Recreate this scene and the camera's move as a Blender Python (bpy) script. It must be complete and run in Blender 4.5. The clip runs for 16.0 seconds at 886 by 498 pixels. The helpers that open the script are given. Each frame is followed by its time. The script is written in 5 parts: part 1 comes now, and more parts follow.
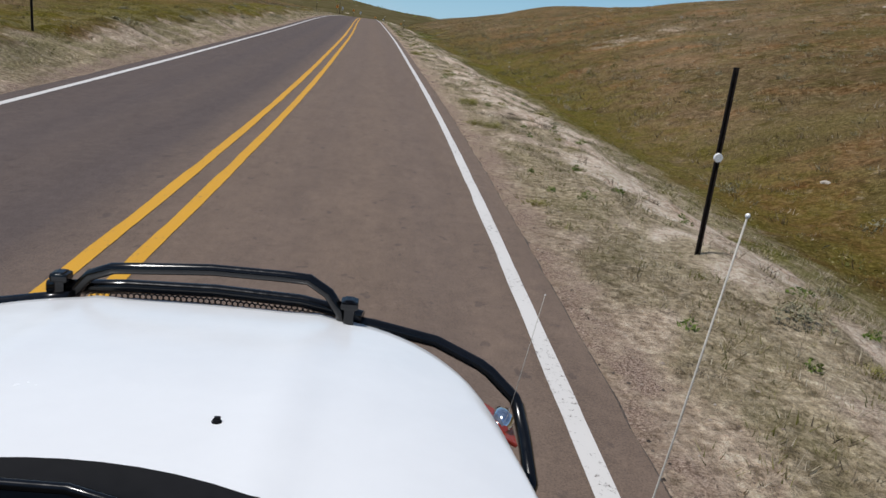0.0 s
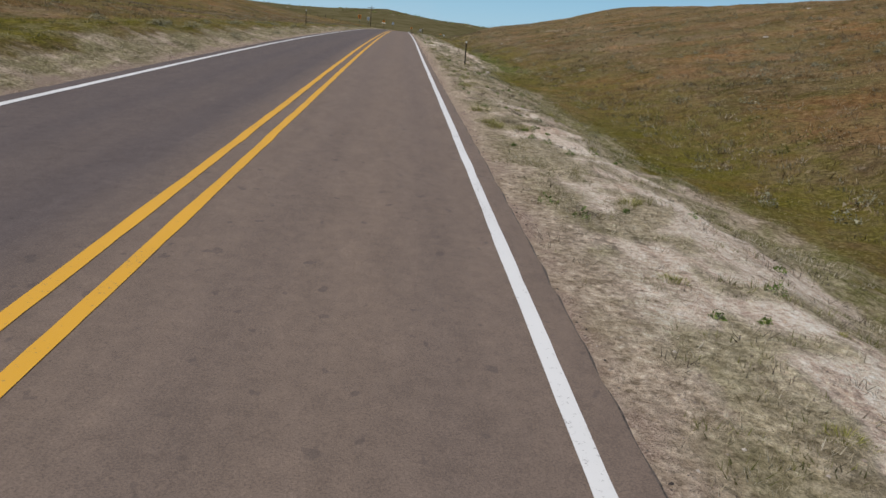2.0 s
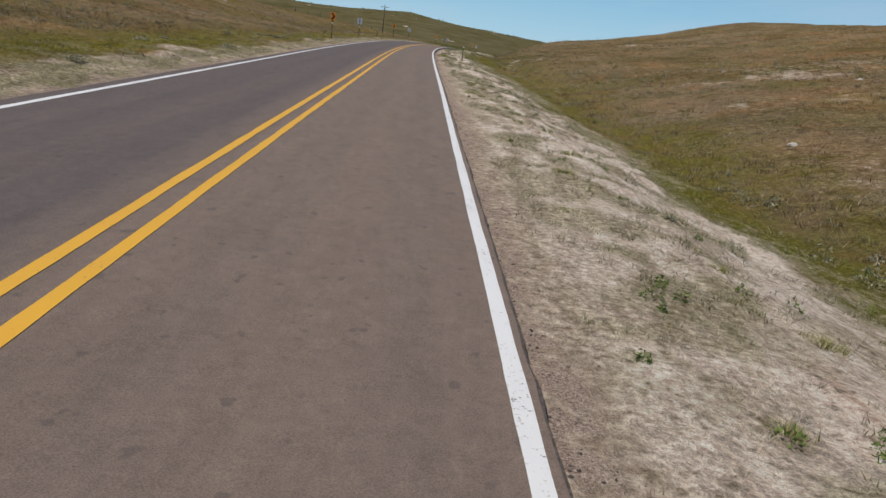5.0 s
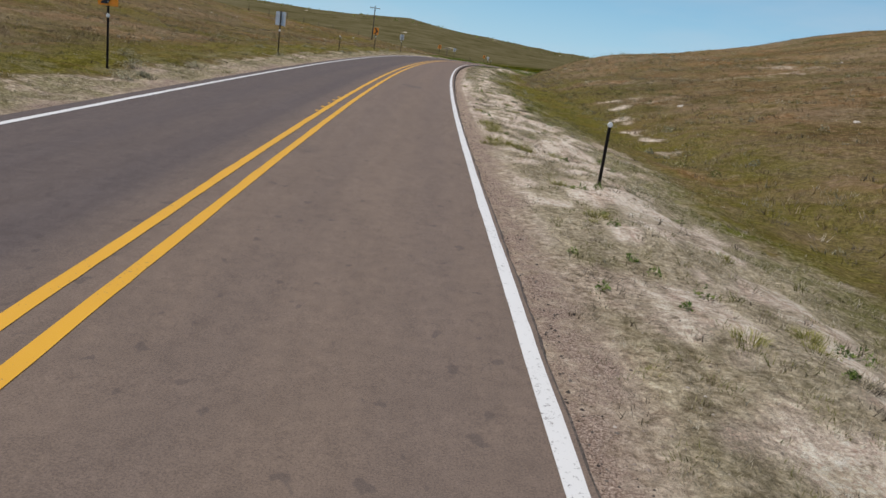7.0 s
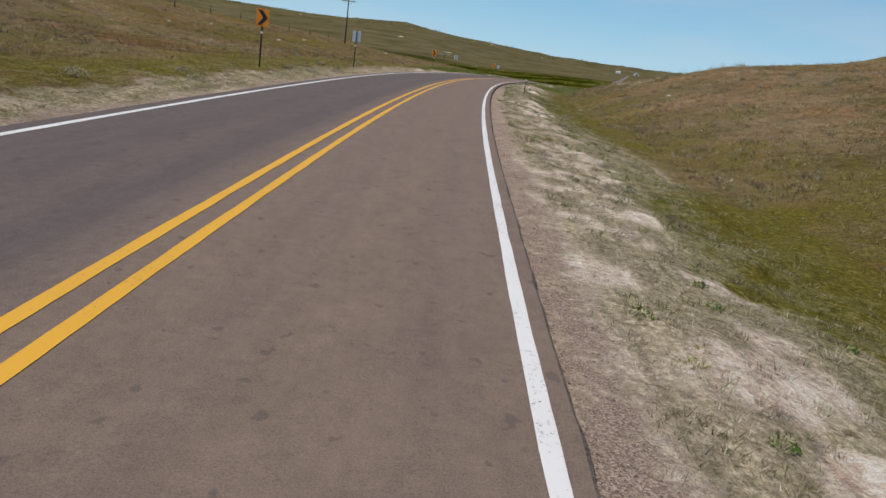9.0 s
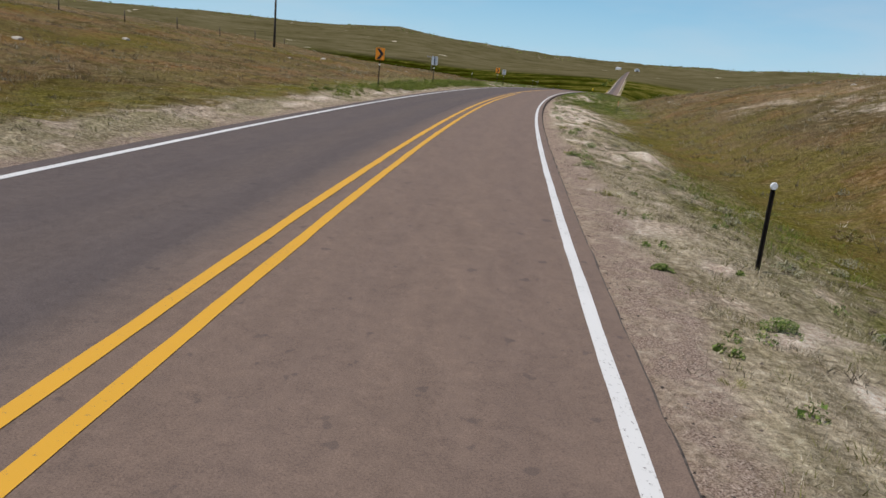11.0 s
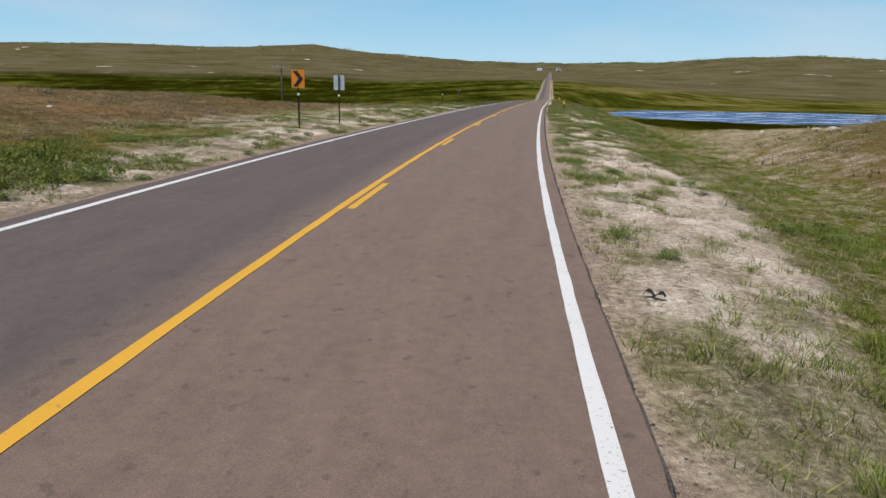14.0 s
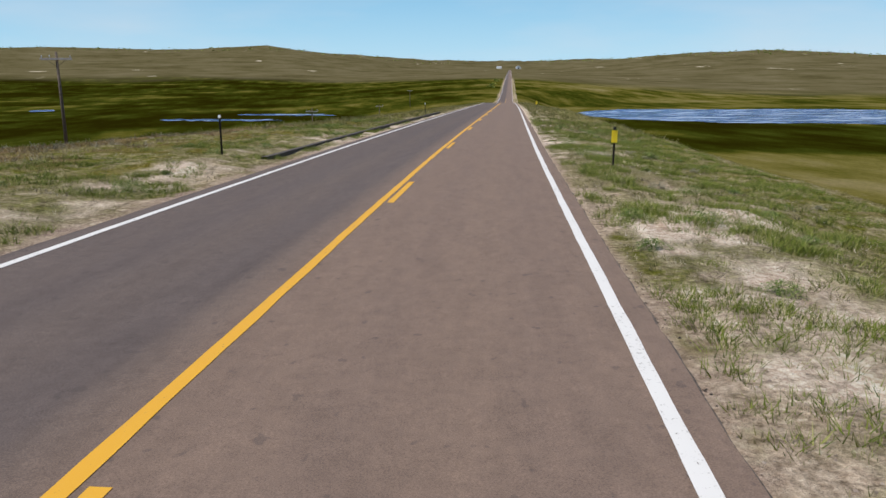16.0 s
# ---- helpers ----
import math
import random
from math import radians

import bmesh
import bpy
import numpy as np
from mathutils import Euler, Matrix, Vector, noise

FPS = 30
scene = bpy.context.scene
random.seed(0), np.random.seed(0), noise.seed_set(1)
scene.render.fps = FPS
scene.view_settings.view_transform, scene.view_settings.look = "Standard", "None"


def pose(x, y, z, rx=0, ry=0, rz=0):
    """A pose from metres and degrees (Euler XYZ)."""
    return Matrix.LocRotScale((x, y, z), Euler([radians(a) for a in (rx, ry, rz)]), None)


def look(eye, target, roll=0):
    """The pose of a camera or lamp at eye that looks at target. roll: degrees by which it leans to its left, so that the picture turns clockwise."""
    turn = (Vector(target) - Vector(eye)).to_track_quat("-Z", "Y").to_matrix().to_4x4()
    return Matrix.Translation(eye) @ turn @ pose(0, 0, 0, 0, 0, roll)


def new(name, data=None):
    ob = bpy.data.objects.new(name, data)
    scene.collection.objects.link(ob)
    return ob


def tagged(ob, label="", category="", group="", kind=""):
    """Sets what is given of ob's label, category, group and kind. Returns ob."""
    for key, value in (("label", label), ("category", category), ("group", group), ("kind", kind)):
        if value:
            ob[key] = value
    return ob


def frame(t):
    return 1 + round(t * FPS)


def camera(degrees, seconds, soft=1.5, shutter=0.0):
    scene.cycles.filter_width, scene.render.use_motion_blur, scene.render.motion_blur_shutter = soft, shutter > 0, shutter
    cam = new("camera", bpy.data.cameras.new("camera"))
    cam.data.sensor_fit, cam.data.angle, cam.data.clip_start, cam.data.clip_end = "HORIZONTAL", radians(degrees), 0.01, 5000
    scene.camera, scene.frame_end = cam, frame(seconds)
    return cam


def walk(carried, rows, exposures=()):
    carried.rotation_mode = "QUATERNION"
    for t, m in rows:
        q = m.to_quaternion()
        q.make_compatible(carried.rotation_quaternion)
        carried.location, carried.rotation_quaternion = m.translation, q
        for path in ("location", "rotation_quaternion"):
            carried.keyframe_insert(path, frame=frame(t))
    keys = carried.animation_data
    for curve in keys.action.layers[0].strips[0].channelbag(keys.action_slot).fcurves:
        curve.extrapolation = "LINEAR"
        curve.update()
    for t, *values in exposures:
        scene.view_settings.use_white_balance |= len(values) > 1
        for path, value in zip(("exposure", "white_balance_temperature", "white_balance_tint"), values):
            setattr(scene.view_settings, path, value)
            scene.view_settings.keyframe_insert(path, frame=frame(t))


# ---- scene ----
cam = camera(61.35, 16.0, soft=1.5)
walk(cam, [
    (0.0, pose(1.91, -0.00, 1.94, 74.24, -6.32, -3.20)),
    (0.5, pose(1.79, 12.23, 2.26, 74.26, -5.71, -1.96)),
    (1.0, pose(1.47, 24.44, 2.60, 74.32, -5.25, -1.15)),
    (1.5, pose(1.09, 36.63, 2.96, 74.47, -4.96, -0.77)),
    (2.0, pose(0.71, 48.82, 3.32, 74.48, -4.54, -0.44)),
    (2.5, pose(0.25, 61.01, 3.69, 74.35, -4.18, 0.03)),
    (3.0, pose(-0.24, 73.20, 4.06, 74.18, -4.50, 0.28)),
    (3.5, pose(-0.75, 85.37, 4.42, 74.36, -5.49, 0.38)),
    (4.0, pose(-1.24, 97.55, 4.75, 74.38, -6.32, 0.58)),
    (4.5, pose(-1.74, 109.73, 5.05, 74.57, -6.79, 1.01)),
    (5.0, pose(-2.31, 121.91, 5.32, 74.68, -7.19, 1.19)),
    (5.5, pose(-2.93, 134.09, 5.56, 74.74, -7.45, 1.05)),
    (6.0, pose(-3.55, 146.26, 5.78, 74.82, -7.58, 0.93)),
    (6.5, pose(-4.17, 158.44, 5.98, 74.97, -7.60, 0.99)),
    (7.0, pose(-4.73, 170.61, 6.16, 75.15, -7.60, 1.13)),
    (7.5, pose(-5.15, 182.77, 6.33, 75.31, -7.97, 0.73)),
    (8.0, pose(-5.46, 194.93, 6.47, 75.38, -8.18, 0.73)),
    (8.5, pose(-5.64, 207.09, 6.59, 75.43, -8.00, 0.76)),
    (9.0, pose(-5.66, 219.25, 6.69, 75.48, -7.49, 0.90)),
    (9.5, pose(-5.52, 231.40, 6.77, 75.52, -6.91, 1.09)),
    (10.0, pose(-5.24, 243.55, 6.82, 75.58, -6.25, 1.17)),
    (10.5, pose(-4.80, 255.69, 6.85, 75.68, -5.59, 0.99)),
    (11.0, pose(-4.20, 267.83, 6.85, 75.75, -5.16, 0.62)),
    (11.5, pose(-3.31, 279.95, 6.81, 76.08, -4.39, 0.23)),
    (12.0, pose(-2.20, 292.06, 6.72, 76.34, -3.55, -0.44)),
    (12.5, pose(-0.84, 304.14, 6.61, 76.48, -2.97, -1.96)),
    (13.0, pose(0.84, 316.17, 6.50, 76.66, -2.49, -3.18)),
    (13.5, pose(2.74, 328.17, 6.39, 76.85, -1.93, -4.33)),
    (14.0, pose(4.82, 340.14, 6.27, 76.92, -0.75, -5.25)),
    (14.5, pose(7.04, 352.07, 6.15, 77.03, -0.56, -6.24)),
    (15.0, pose(9.38, 363.99, 6.02, 77.01, -0.19, -6.98)),
    (15.5, pose(11.83, 375.91, 5.86, 77.06, -0.01, -7.68)),
    (16.0, pose(14.42, 387.83, 5.67, 76.92, 0.17, -8.26)),
], [(0.0, -.18), (4.5, -.12), (8.0, -.06), (12.0, .0), (16.0, .15)])

# ---------------------------------------------------------------- world, sun
world = bpy.data.worlds.new("sky")
scene.world = world
world.use_nodes = True
wn = world.node_tree
sky = wn.nodes.new("ShaderNodeTexSky")
sky.sky_type = "NISHITA"
sky.sun_disc = False
sky.sun_elevation = radians(64)
sky.sun_rotation = radians(252)
sky.altitude = 1900
sky.air_density, sky.dust_density, sky.ozone_density = 1.0, 0.0, 1.7
wn.nodes["Background"].inputs["Strength"].default_value = 0.095
# thin high cloud over the blue
dome = wn.nodes.new("ShaderNodeTexCoord")
veil_map = wn.nodes.new("ShaderNodeMapping")
veil_map.inputs["Scale"].default_value = (1.6, 2.4, 7.0)
veil = wn.nodes.new("ShaderNodeTexNoise")
veil.inputs["Scale"].default_value, veil.inputs["Detail"].default_value = 1.7, 6
veil_ramp = wn.nodes.new("ShaderNodeMapRange")
veil_ramp.inputs["From Min"].default_value, veil_ramp.inputs["From Max"].default_value = .42, .68
veil_ramp.inputs["To Max"].default_value = .36
veil_mix = wn.nodes.new("ShaderNodeMix")
veil_mix.data_type = "RGBA"
veil_mix.inputs[7].default_value = (6.6, 7.0, 7.6, 1)
wn.links.new(dome.outputs["Generated"], veil_map.inputs["Vector"])
wn.links.new(veil_map.outputs["Vector"], veil.inputs["Vector"])
wn.links.new(veil.outputs["Fac"], veil_ramp.inputs["Value"])
wn.links.new(veil_ramp.outputs["Result"], veil_mix.inputs[0])
tint = wn.nodes.new("ShaderNodeMix")
tint.data_type, tint.blend_type = "RGBA", "MULTIPLY"
tint.inputs[0].default_value = 1.0
tint.inputs[7].default_value = (.88, 1.0, 1.05, 1)
wn.links.new(sky.outputs["Color"], tint.inputs[6])
# clean dry air: a clear light blue low over the land
split = wn.nodes.new("ShaderNodeSeparateXYZ")
wn.links.new(dome.outputs["Generated"], split.inputs[0])
low_air, low_tone = wn.nodes.new("ShaderNodeMapRange"), wn.nodes.new("ShaderNodeMapRange")
for nd, top, a, b in ((low_air, .38, .85, 0), (low_tone, .13, 0, 1)):
    nd.inputs["From Max"].default_value, nd.inputs["To Min"].default_value, nd.inputs["To Max"].default_value = top, a, b
    wn.links.new(split.outputs["Z"], nd.inputs["Value"])
tone, haze = wn.nodes.new("ShaderNodeMix"), wn.nodes.new("ShaderNodeMix")
tone.data_type = haze.data_type = "RGBA"
tone.inputs[6].default_value, tone.inputs[7].default_value = (4.4, 6.9, 8.9, 1), (1.95, 5.2, 7.9, 1)
wn.links.new(low_tone.outputs["Result"], tone.inputs[0])
wn.links.new(low_air.outputs["Result"], haze.inputs[0])
wn.links.new(tint.outputs[2], haze.inputs[6])
wn.links.new(tone.outputs[2], haze.inputs[7])
wn.links.new(haze.outputs[2], veil_mix.inputs[6])
wn.links.new(veil_mix.outputs[2], wn.nodes["Background"].inputs["Color"])

sun_data = bpy.data.lights.new("sun", "SUN")
sun_data.energy, sun_data.angle, sun_data.color = 3.9, radians(0.55), (1.0, 0.965, 0.92)
sun = new("sun", sun_data)
sun.matrix_world = look((0, 0, 0), (0.40, 0.13, -0.9))

# ---------------------------------------------------------------- the road's line
HEADING = [0, 0, 1.71, 2.03, 2.56, 2.66, 2.53, 2.65, 2.61, 2.67, 2.2, 1.11, -0.23, -1.65, -3.25, -4.87, -6.27,
           -8.26, -9.8, -11.73, -12.79, -12.9, -13.4, -13.5, -13.5, -13.4, -13.3]
GRADE = [.0246, .0272, .03, .0315, .0314, .0284, .0236, .0201, .0171, .0156, .0128, .0108, .0083, .0047, .0008, -.0052,
         -.0093, -.0087, -.0102, -.0126, -.0157, -.0188, -.0212, -.0225, -.0235, -.0246, -.0256]
BANK = [-.02, -.002, .018, .034, .046, .045, .031, .018, .010, .007, .005, .008, .016, .024, .032, .033, .033, .032,
        .030, .021, .008, .002, 0, 0, 0, 0, 0]
STEP, START = 20.0, -20.0


def spline(values, s):
    v = np.array(values)
    u = np.clip((np.asarray(s, float) - START) / STEP, 0, len(v) - 1.0001)
    k = u.astype(int)
    f = u - k
    g = lambda j: v[np.clip(k + j, 0, len(v) - 1)]
    return (g(-1) * (-.5 * f + f * f - .5 * f ** 3) + g(0) * (1 - 2.5 * f * f + 1.5 * f ** 3)
            + g(1) * (.5 * f + 2 * f * f - 1.5 * f ** 3) + g(2) * (-.5 * f * f + .5 * f ** 3))


S_ALL = np.arange(-1500.0, 4600.0, 1.0)
TH_ALL = np.radians(np.where(S_ALL > 500, -13.3, np.where(S_ALL < 0, 0, spline(HEADING, S_ALL))))
ZERO = 1500


def total(a):
    c = np.concatenate([[0], np.cumsum((a[1:] + a[:-1]) / 2)])
    return c - c[ZERO]


CX, CY = total(-np.sin(TH_ALL)), total(np.cos(TH_ALL))
CZ = total(np.where(S_ALL < -60, 0.0, spline(GRADE, S_ALL)))
Z500 = float(np.interp(500, S_ALL, CZ))
FAR_S = [500, 560, 600, 640, 690, 780, 900, 1080, 1260, 1800, 2400, 4600]
FAR_Z = [Z500, -0.3, -1.7, -4.0, -5.7, -6.1, -4.9, -1.0, 3.1, 10.0, 18.5, 60.0]
ROAD_END = 2430
CZ = np.where(S_ALL > 500, np.interp(S_ALL, FAR_S, FAR_Z), CZ)
MEAN = radians(-8)


def road_z(s):
    return np.interp(s, S_ALL, CZ)


def bank(s):
    return np.where((s < -40) | (s > 520), 0, spline(BANK, s))


def plan(s, d):
    """x, y at s metres along the road and d metres to the right of its yellow line."""
    s, d = np.asarray(s, float), np.asarray(d, float)
    th = np.interp(s, S_ALL, TH_ALL)
    near = np.clip(d, -80, 80)
    far = d - near
    return (np.interp(s, S_ALL, CX) + np.cos(th) * near + math.cos(MEAN) * far,
            np.interp(s, S_ALL, CY) + np.sin(th) * near + math.sin(MEAN) * far)


def smooth(a, b, x):
    t = np.clip((x - a) / (b - a), 0, 1)
    return t * t * (3 - 2 * t)


def lattice(ix, iy, seed):
    h = (ix.astype(np.int64) * 374761393 + iy.astype(np.int64) * 668265263 + seed * 974634541) & 0x7fffffff
    h = ((h ^ (h >> 13)) * 1274126177) & 0x7fffffff
    return ((h ^ (h >> 16)) & 0xffff) / 65535.0


def rough(x, y, size, seed=0):
    """Smooth noise from -1 to 1 with hills of about that size."""
    x, y = np.asarray(x, float) / size, np.asarray(y, float) / size
    ix, iy = np.floor(x), np.floor(y)
    fx, fy = x - ix, y - iy
    fx, fy = fx * fx * (3 - 2 * fx), fy * fy * (3 - 2 * fy)
    a, b = lattice(ix, iy, seed), lattice(ix + 1, iy, seed)
    c, e = lattice(ix, iy + 1, seed), lattice(ix + 1, iy + 1, seed)
    return 2 * ((a * (1 - fx) + b * fx) * (1 - fy) + (c * (1 - fx) + e * fx) * fy) - 1


def valley(x, y):
    """The wet flats and the far hills."""
    dx, dy = x - 14, y - 388
    r = np.hypot(dx, dy) + 1e-6
    brg = np.degrees(np.arctan2(-dx, dy))
    up = np.interp(brg, [-80, -50, -38, -32, -26, -21, -16, -11.5, -7, -1.4, 2, 4.3, 8, 13, 21.5, 35, 80],
                   [0.8, 1.0, 1.22, 1.61, 1.5, 1.15, 1.04, 1.0, 1.06, 1.5, 1.85, 2.1, 1.9, 1.88, 1.82, 1.7, 1.5])
    top = 5.7 + 2600 * np.tan(np.radians(up)) + 4 * rough(x, y, 160, 5) + 2 * rough(x, y, 60, 6) + 2.6 * rough(x, y, 22, 15) + 1.6 * rough(x, y, 9, 16)
    k = np.clip((r - 640) / 1960, 0, 1)
    rise = k ** 1.5
    z = -13.1 + (top + 13.1) * rise + (5 * rough(x, y, 260, 7) + 2.5 * rough(x, y, 110, 8)) * smooth(.05, .5, k) * (1 - smooth(.85, 1, k))
    return np.where(r > 2600, np.maximum(top - (r - 2600) * .03, -20), z)


def knots(x, xs, cols):
    """Values between knots (a smooth curve through cols, one column a knot) at x."""
    xs = np.array(xs, float)
    x = np.clip(x, xs[0], xs[-1])
    h = np.diff(xs)
    slope = [(b - a) / w for a, b, w in zip(cols, cols[1:], h)]
    tan = [slope[0]] + [(p * w1 + q * w0) / (w0 + w1) for p, q, w0, w1 in zip(slope, slope[1:], h, h[1:])] + [slope[-1]]
    k = np.clip(np.searchsorted(xs, x) - 1, 0, len(h) - 1)
    out = np.zeros_like(x)
    for i in range(len(h)):
        u = (x - xs[i]) / h[i]
        v = ((1 + 2 * u) * (1 - u) ** 2 * cols[i] + u * (1 - u) ** 2 * h[i] * tan[i]
             + u * u * (3 - 2 * u) * cols[i + 1] + u * u * (u - 1) * h[i] * tan[i + 1])
        out = np.where(k == i, v, out)
    return out


def ground_z(s, d):
    s, d = np.broadcast_arrays(np.asarray(s, float), np.asarray(d, float))
    x, y = plan(s, d)
    zr, b = road_z(s), bank(s)
    ditch = np.interp(s, [0, 150, 188, 240, 280, 300, 340, 400], [1, 1, .6, .5, .75, .8, .55, .5])
    at = [-100, 0, 100, 160, 200, 250, 290, 330, 360, 375, 388, 400, 420, 440, 470, 500, 560, 620]
    r20 = np.interp(s, at, [.9, 2.1, 4.0, 4.9, 5.7, 6.4, 7.9, 6.8, 6.0, 5.0, 3.55, 1.9, -1.0, -2.8, -4.5, -6, -8, -9.5])
    r38 = np.interp(s, at, [4.6, 6.2, 8.2, 8.8, 9.1, 9.8, 11.7, 9.9, 8.4, 7.2, 4.8, 1.4, -3.4, -6.5, -9, -10.2, -11.5, -12.4])
    r60 = np.interp(s, at, [9.2, 11.0, 12.6, 12.8, 13.6, 15.4, 17.2, 17.2, 13.6, 11.4, 7.6, 2.6, -4.2, -7.6, -10, -11.4, -12.4, -12.9])
    far_r = np.interp(s, [-100, 100, 180, 240, 300, 370, 392, 412, 440, 560], [13, 13.0, 13.2, 14.2, 16.5, 11, 5, -6, -10.5, -13])
    dip = smooth(66, 82, s) * (1 - smooth(98, 114, s))
    right = knots(d, [-1, 3.3, 4.2, 5.6, 7.6, 10.5, 13.5, 20, 38, 60, 130, 320], [
        zr - .2, zr - b * 3.3 - .12, zr - b * 4.2 - .1, zr - b * 5.6 - .2 - .05 * dip, zr - b * 6 - .25 - .5 * ditch - .12 * dip, zr - .2 - 1.1 * ditch, zr * .62 + r20 * .38 - .9 * ditch,
        r20, r38, r60, far_r, far_r * .5 - 6.5])
    lift = np.interp(s, [-50, 0, 30, 110, 150, 190, 270, 305, 380, 420, 470], [.5, .5, .55, .3, .15, .1, .1, .1, .12, .1, -.3])
    at = [-100, 0, 100, 200, 300, 340, 370, 390, 405, 430, 460, 500, 560, 640]
    l20 = np.interp(s, at, [2, 2.5, 4.1, 5.5, 6, 5.7, 5.1, 4.7, 3.7, 2, .4, -2.4, -6, -10])
    l50 = np.interp(s, at, [6.9, 7.9, 8.9, 10.3, 9.9, 8.6, 8.1, 3.8, 2, -.6, -3, -5.8, -9.2, -12.7])
    far_l = np.interp(s, [-100, 300, 360, 400, 470], [14, 13, 8, -3, -13])
    left = knots(-d, [-1, 3.9, 4.6, 6.2, 9, 20, 50, 130, 320], [
        zr - .2, zr + b * 3.9 - .12, zr + b * 4.6 - .06 + lift * .2, zr + b * 6.2 + lift, zr + b * 7 + lift * 1.1, l20, l50, far_l, far_l * .5 - 6.5])
    near = np.where(d >= 0, right, left)
    near = near + (.25 * rough(x, y, 8, 1) + .45 * rough(x, y, 30, 2) + .08 * rough(x, y, 2.3, 9)) * smooth(11, 26, np.abs(d)) * (1 - smooth(430, 560, s))
    near = near + .24 * np.exp(-((s - 292.4) / .5) ** 2 - ((d - 6.5) / .6) ** 2) + .16 * np.exp(-((s - 403) / .7) ** 2 - ((d - 6.2) / .6) ** 2)
    near = near + (.042 * rough(x, y, .38, 10) + .065 * rough(x, y, .8, 3) + .08 * rough(x, y, 2.1, 4)) * smooth(3.9, 5.5, np.abs(d))
    v = valley(x, y)
    bed = zr - .15 - b * d
    over = smooth(5, np.where(d > 0, np.interp(s, [560, 640, 860, 1060, 2000], [24, 24, 34, 240, 420]), np.interp(s, [560, 700, 1000, 2000], [24, 60, 240, 420])), np.abs(d))
    over = np.maximum(over ** np.interp(s, [560, 900], [1, .8]), smooth(ROAD_END, ROAD_END + 170, s))
    v = bed + (v - bed) * over
    w = np.maximum(smooth(500, 640, s), smooth(150, 500, np.abs(d)) * smooth(300, 500, s))
    z = near + (v - near) * w
    z = np.where((np.abs(d) < 3.3) & (s < ROAD_END), np.minimum(z, zr - b * d - .12), z)
    return z


# ---------------------------------------------------------------- materials
def material(name, rough_=.9):
    m = bpy.data.materials.new(name)
    m.use_nodes = True
    b = m.node_tree.nodes["Principled BSDF"]
    b.inputs["Roughness"].default_value = rough_
    return m, m.node_tree.nodes, m.node_tree.links, b


def N(nodes, kind, **sets):
    n = nodes.new(kind)
    for k, v in sets.items():
        n.inputs[k].default_value = v
    return n


def noise_tex(nodes, links, coord, scale, detail=4, rough_=.6, stretch=None):
    t = N(nodes, "ShaderNodeTexNoise", Scale=scale, Detail=detail, Roughness=rough_)
    if stretch:
        mp = nodes.new("ShaderNodeMapping")
        mp.inputs["Scale"].default_value = stretch
        links.new(coord, mp.inputs["Vector"])
        coord = mp.outputs["Vector"]
    links.new(coord, t.inputs["Vector"])
    return t.outputs["Fac"]


def ramp(nodes, links, fac, stops):
    r = nodes.new("ShaderNodeValToRGB")
    e = r.color_ramp.elements
    while len(e) < len(stops):
        e.new(0.5)
    for el, (p, c) in zip(e, stops):
        el.position, el.color = p, (*c, 1) if len(c) == 3 else c
    links.new(fac, r.inputs["Fac"])
    return r.outputs["Color"]


def mix(nodes, links, fac, a, b, blend="MIX"):
    m = nodes.new("ShaderNodeMix")
    m.data_type, m.blend_type = "RGBA", blend
    for v, i in ((fac, 0), (a, 6), (b, 7)):
        if isinstance(v, (int, float)):
            m.inputs[i].default_value = v
        elif isinstance(v, tuple):
            m.inputs[i].default_value = (*v, 1)
        else:
            links.new(v, m.inputs[i])
    return m.outputs[2]


def calc(nodes, links, op, a, b=None, clamp=False):
    m = nodes.new("ShaderNodeMath")
    m.operation, m.use_clamp = op, clamp
    for v, i in ((a, 0), (b, 1)):
        if v is None:
            continue
        if isinstance(v, (int, float)):
            m.inputs[i].default_value = v
        else:
            links.new(v, m.inputs[i])
    return m.outputs[0]


def attr(nodes, name):
    a = nodes.new("ShaderNodeAttribute")
    a.attribute_name = name
    return a.outputs["Fac"]


def bump(nodes, links, height, strength, dist, b):
    n = nodes.new("ShaderNodeBump")
    n.inputs["Strength"].default_value, n.inputs["Distance"].default_value = strength, dist
    links.new(height, n.inputs["Height"])
    links.new(n.outputs["Normal"], b.inputs["Normal"])


def plain(name, color, rough_=.5, metal=0.0, wear=.12, scale=30):
    """Painted or bare material with slight mottling and relief."""
    m, n, l, b = material(name, rough_)
    co = n.new("ShaderNodeTexCoord").outputs["Object"]
    f = noise_tex(n, l, co, scale, 5, .65)
    dark = tuple(c * (1 - wear * 1.6) for c in color)
    light = tuple(min(1, c * (1 + wear)) for c in color)
    l.new(ramp(n, l, f, [(.3, dark), (.7, light)]), b.inputs["Base Color"])
    b.inputs["Metallic"].default_value = metal
    rr = calc(n, l, "MULTIPLY_ADD", f, .25)
    rr.node.inputs[2].default_value = rough_ - .12
    l.new(rr, b.inputs["Roughness"])
    return m


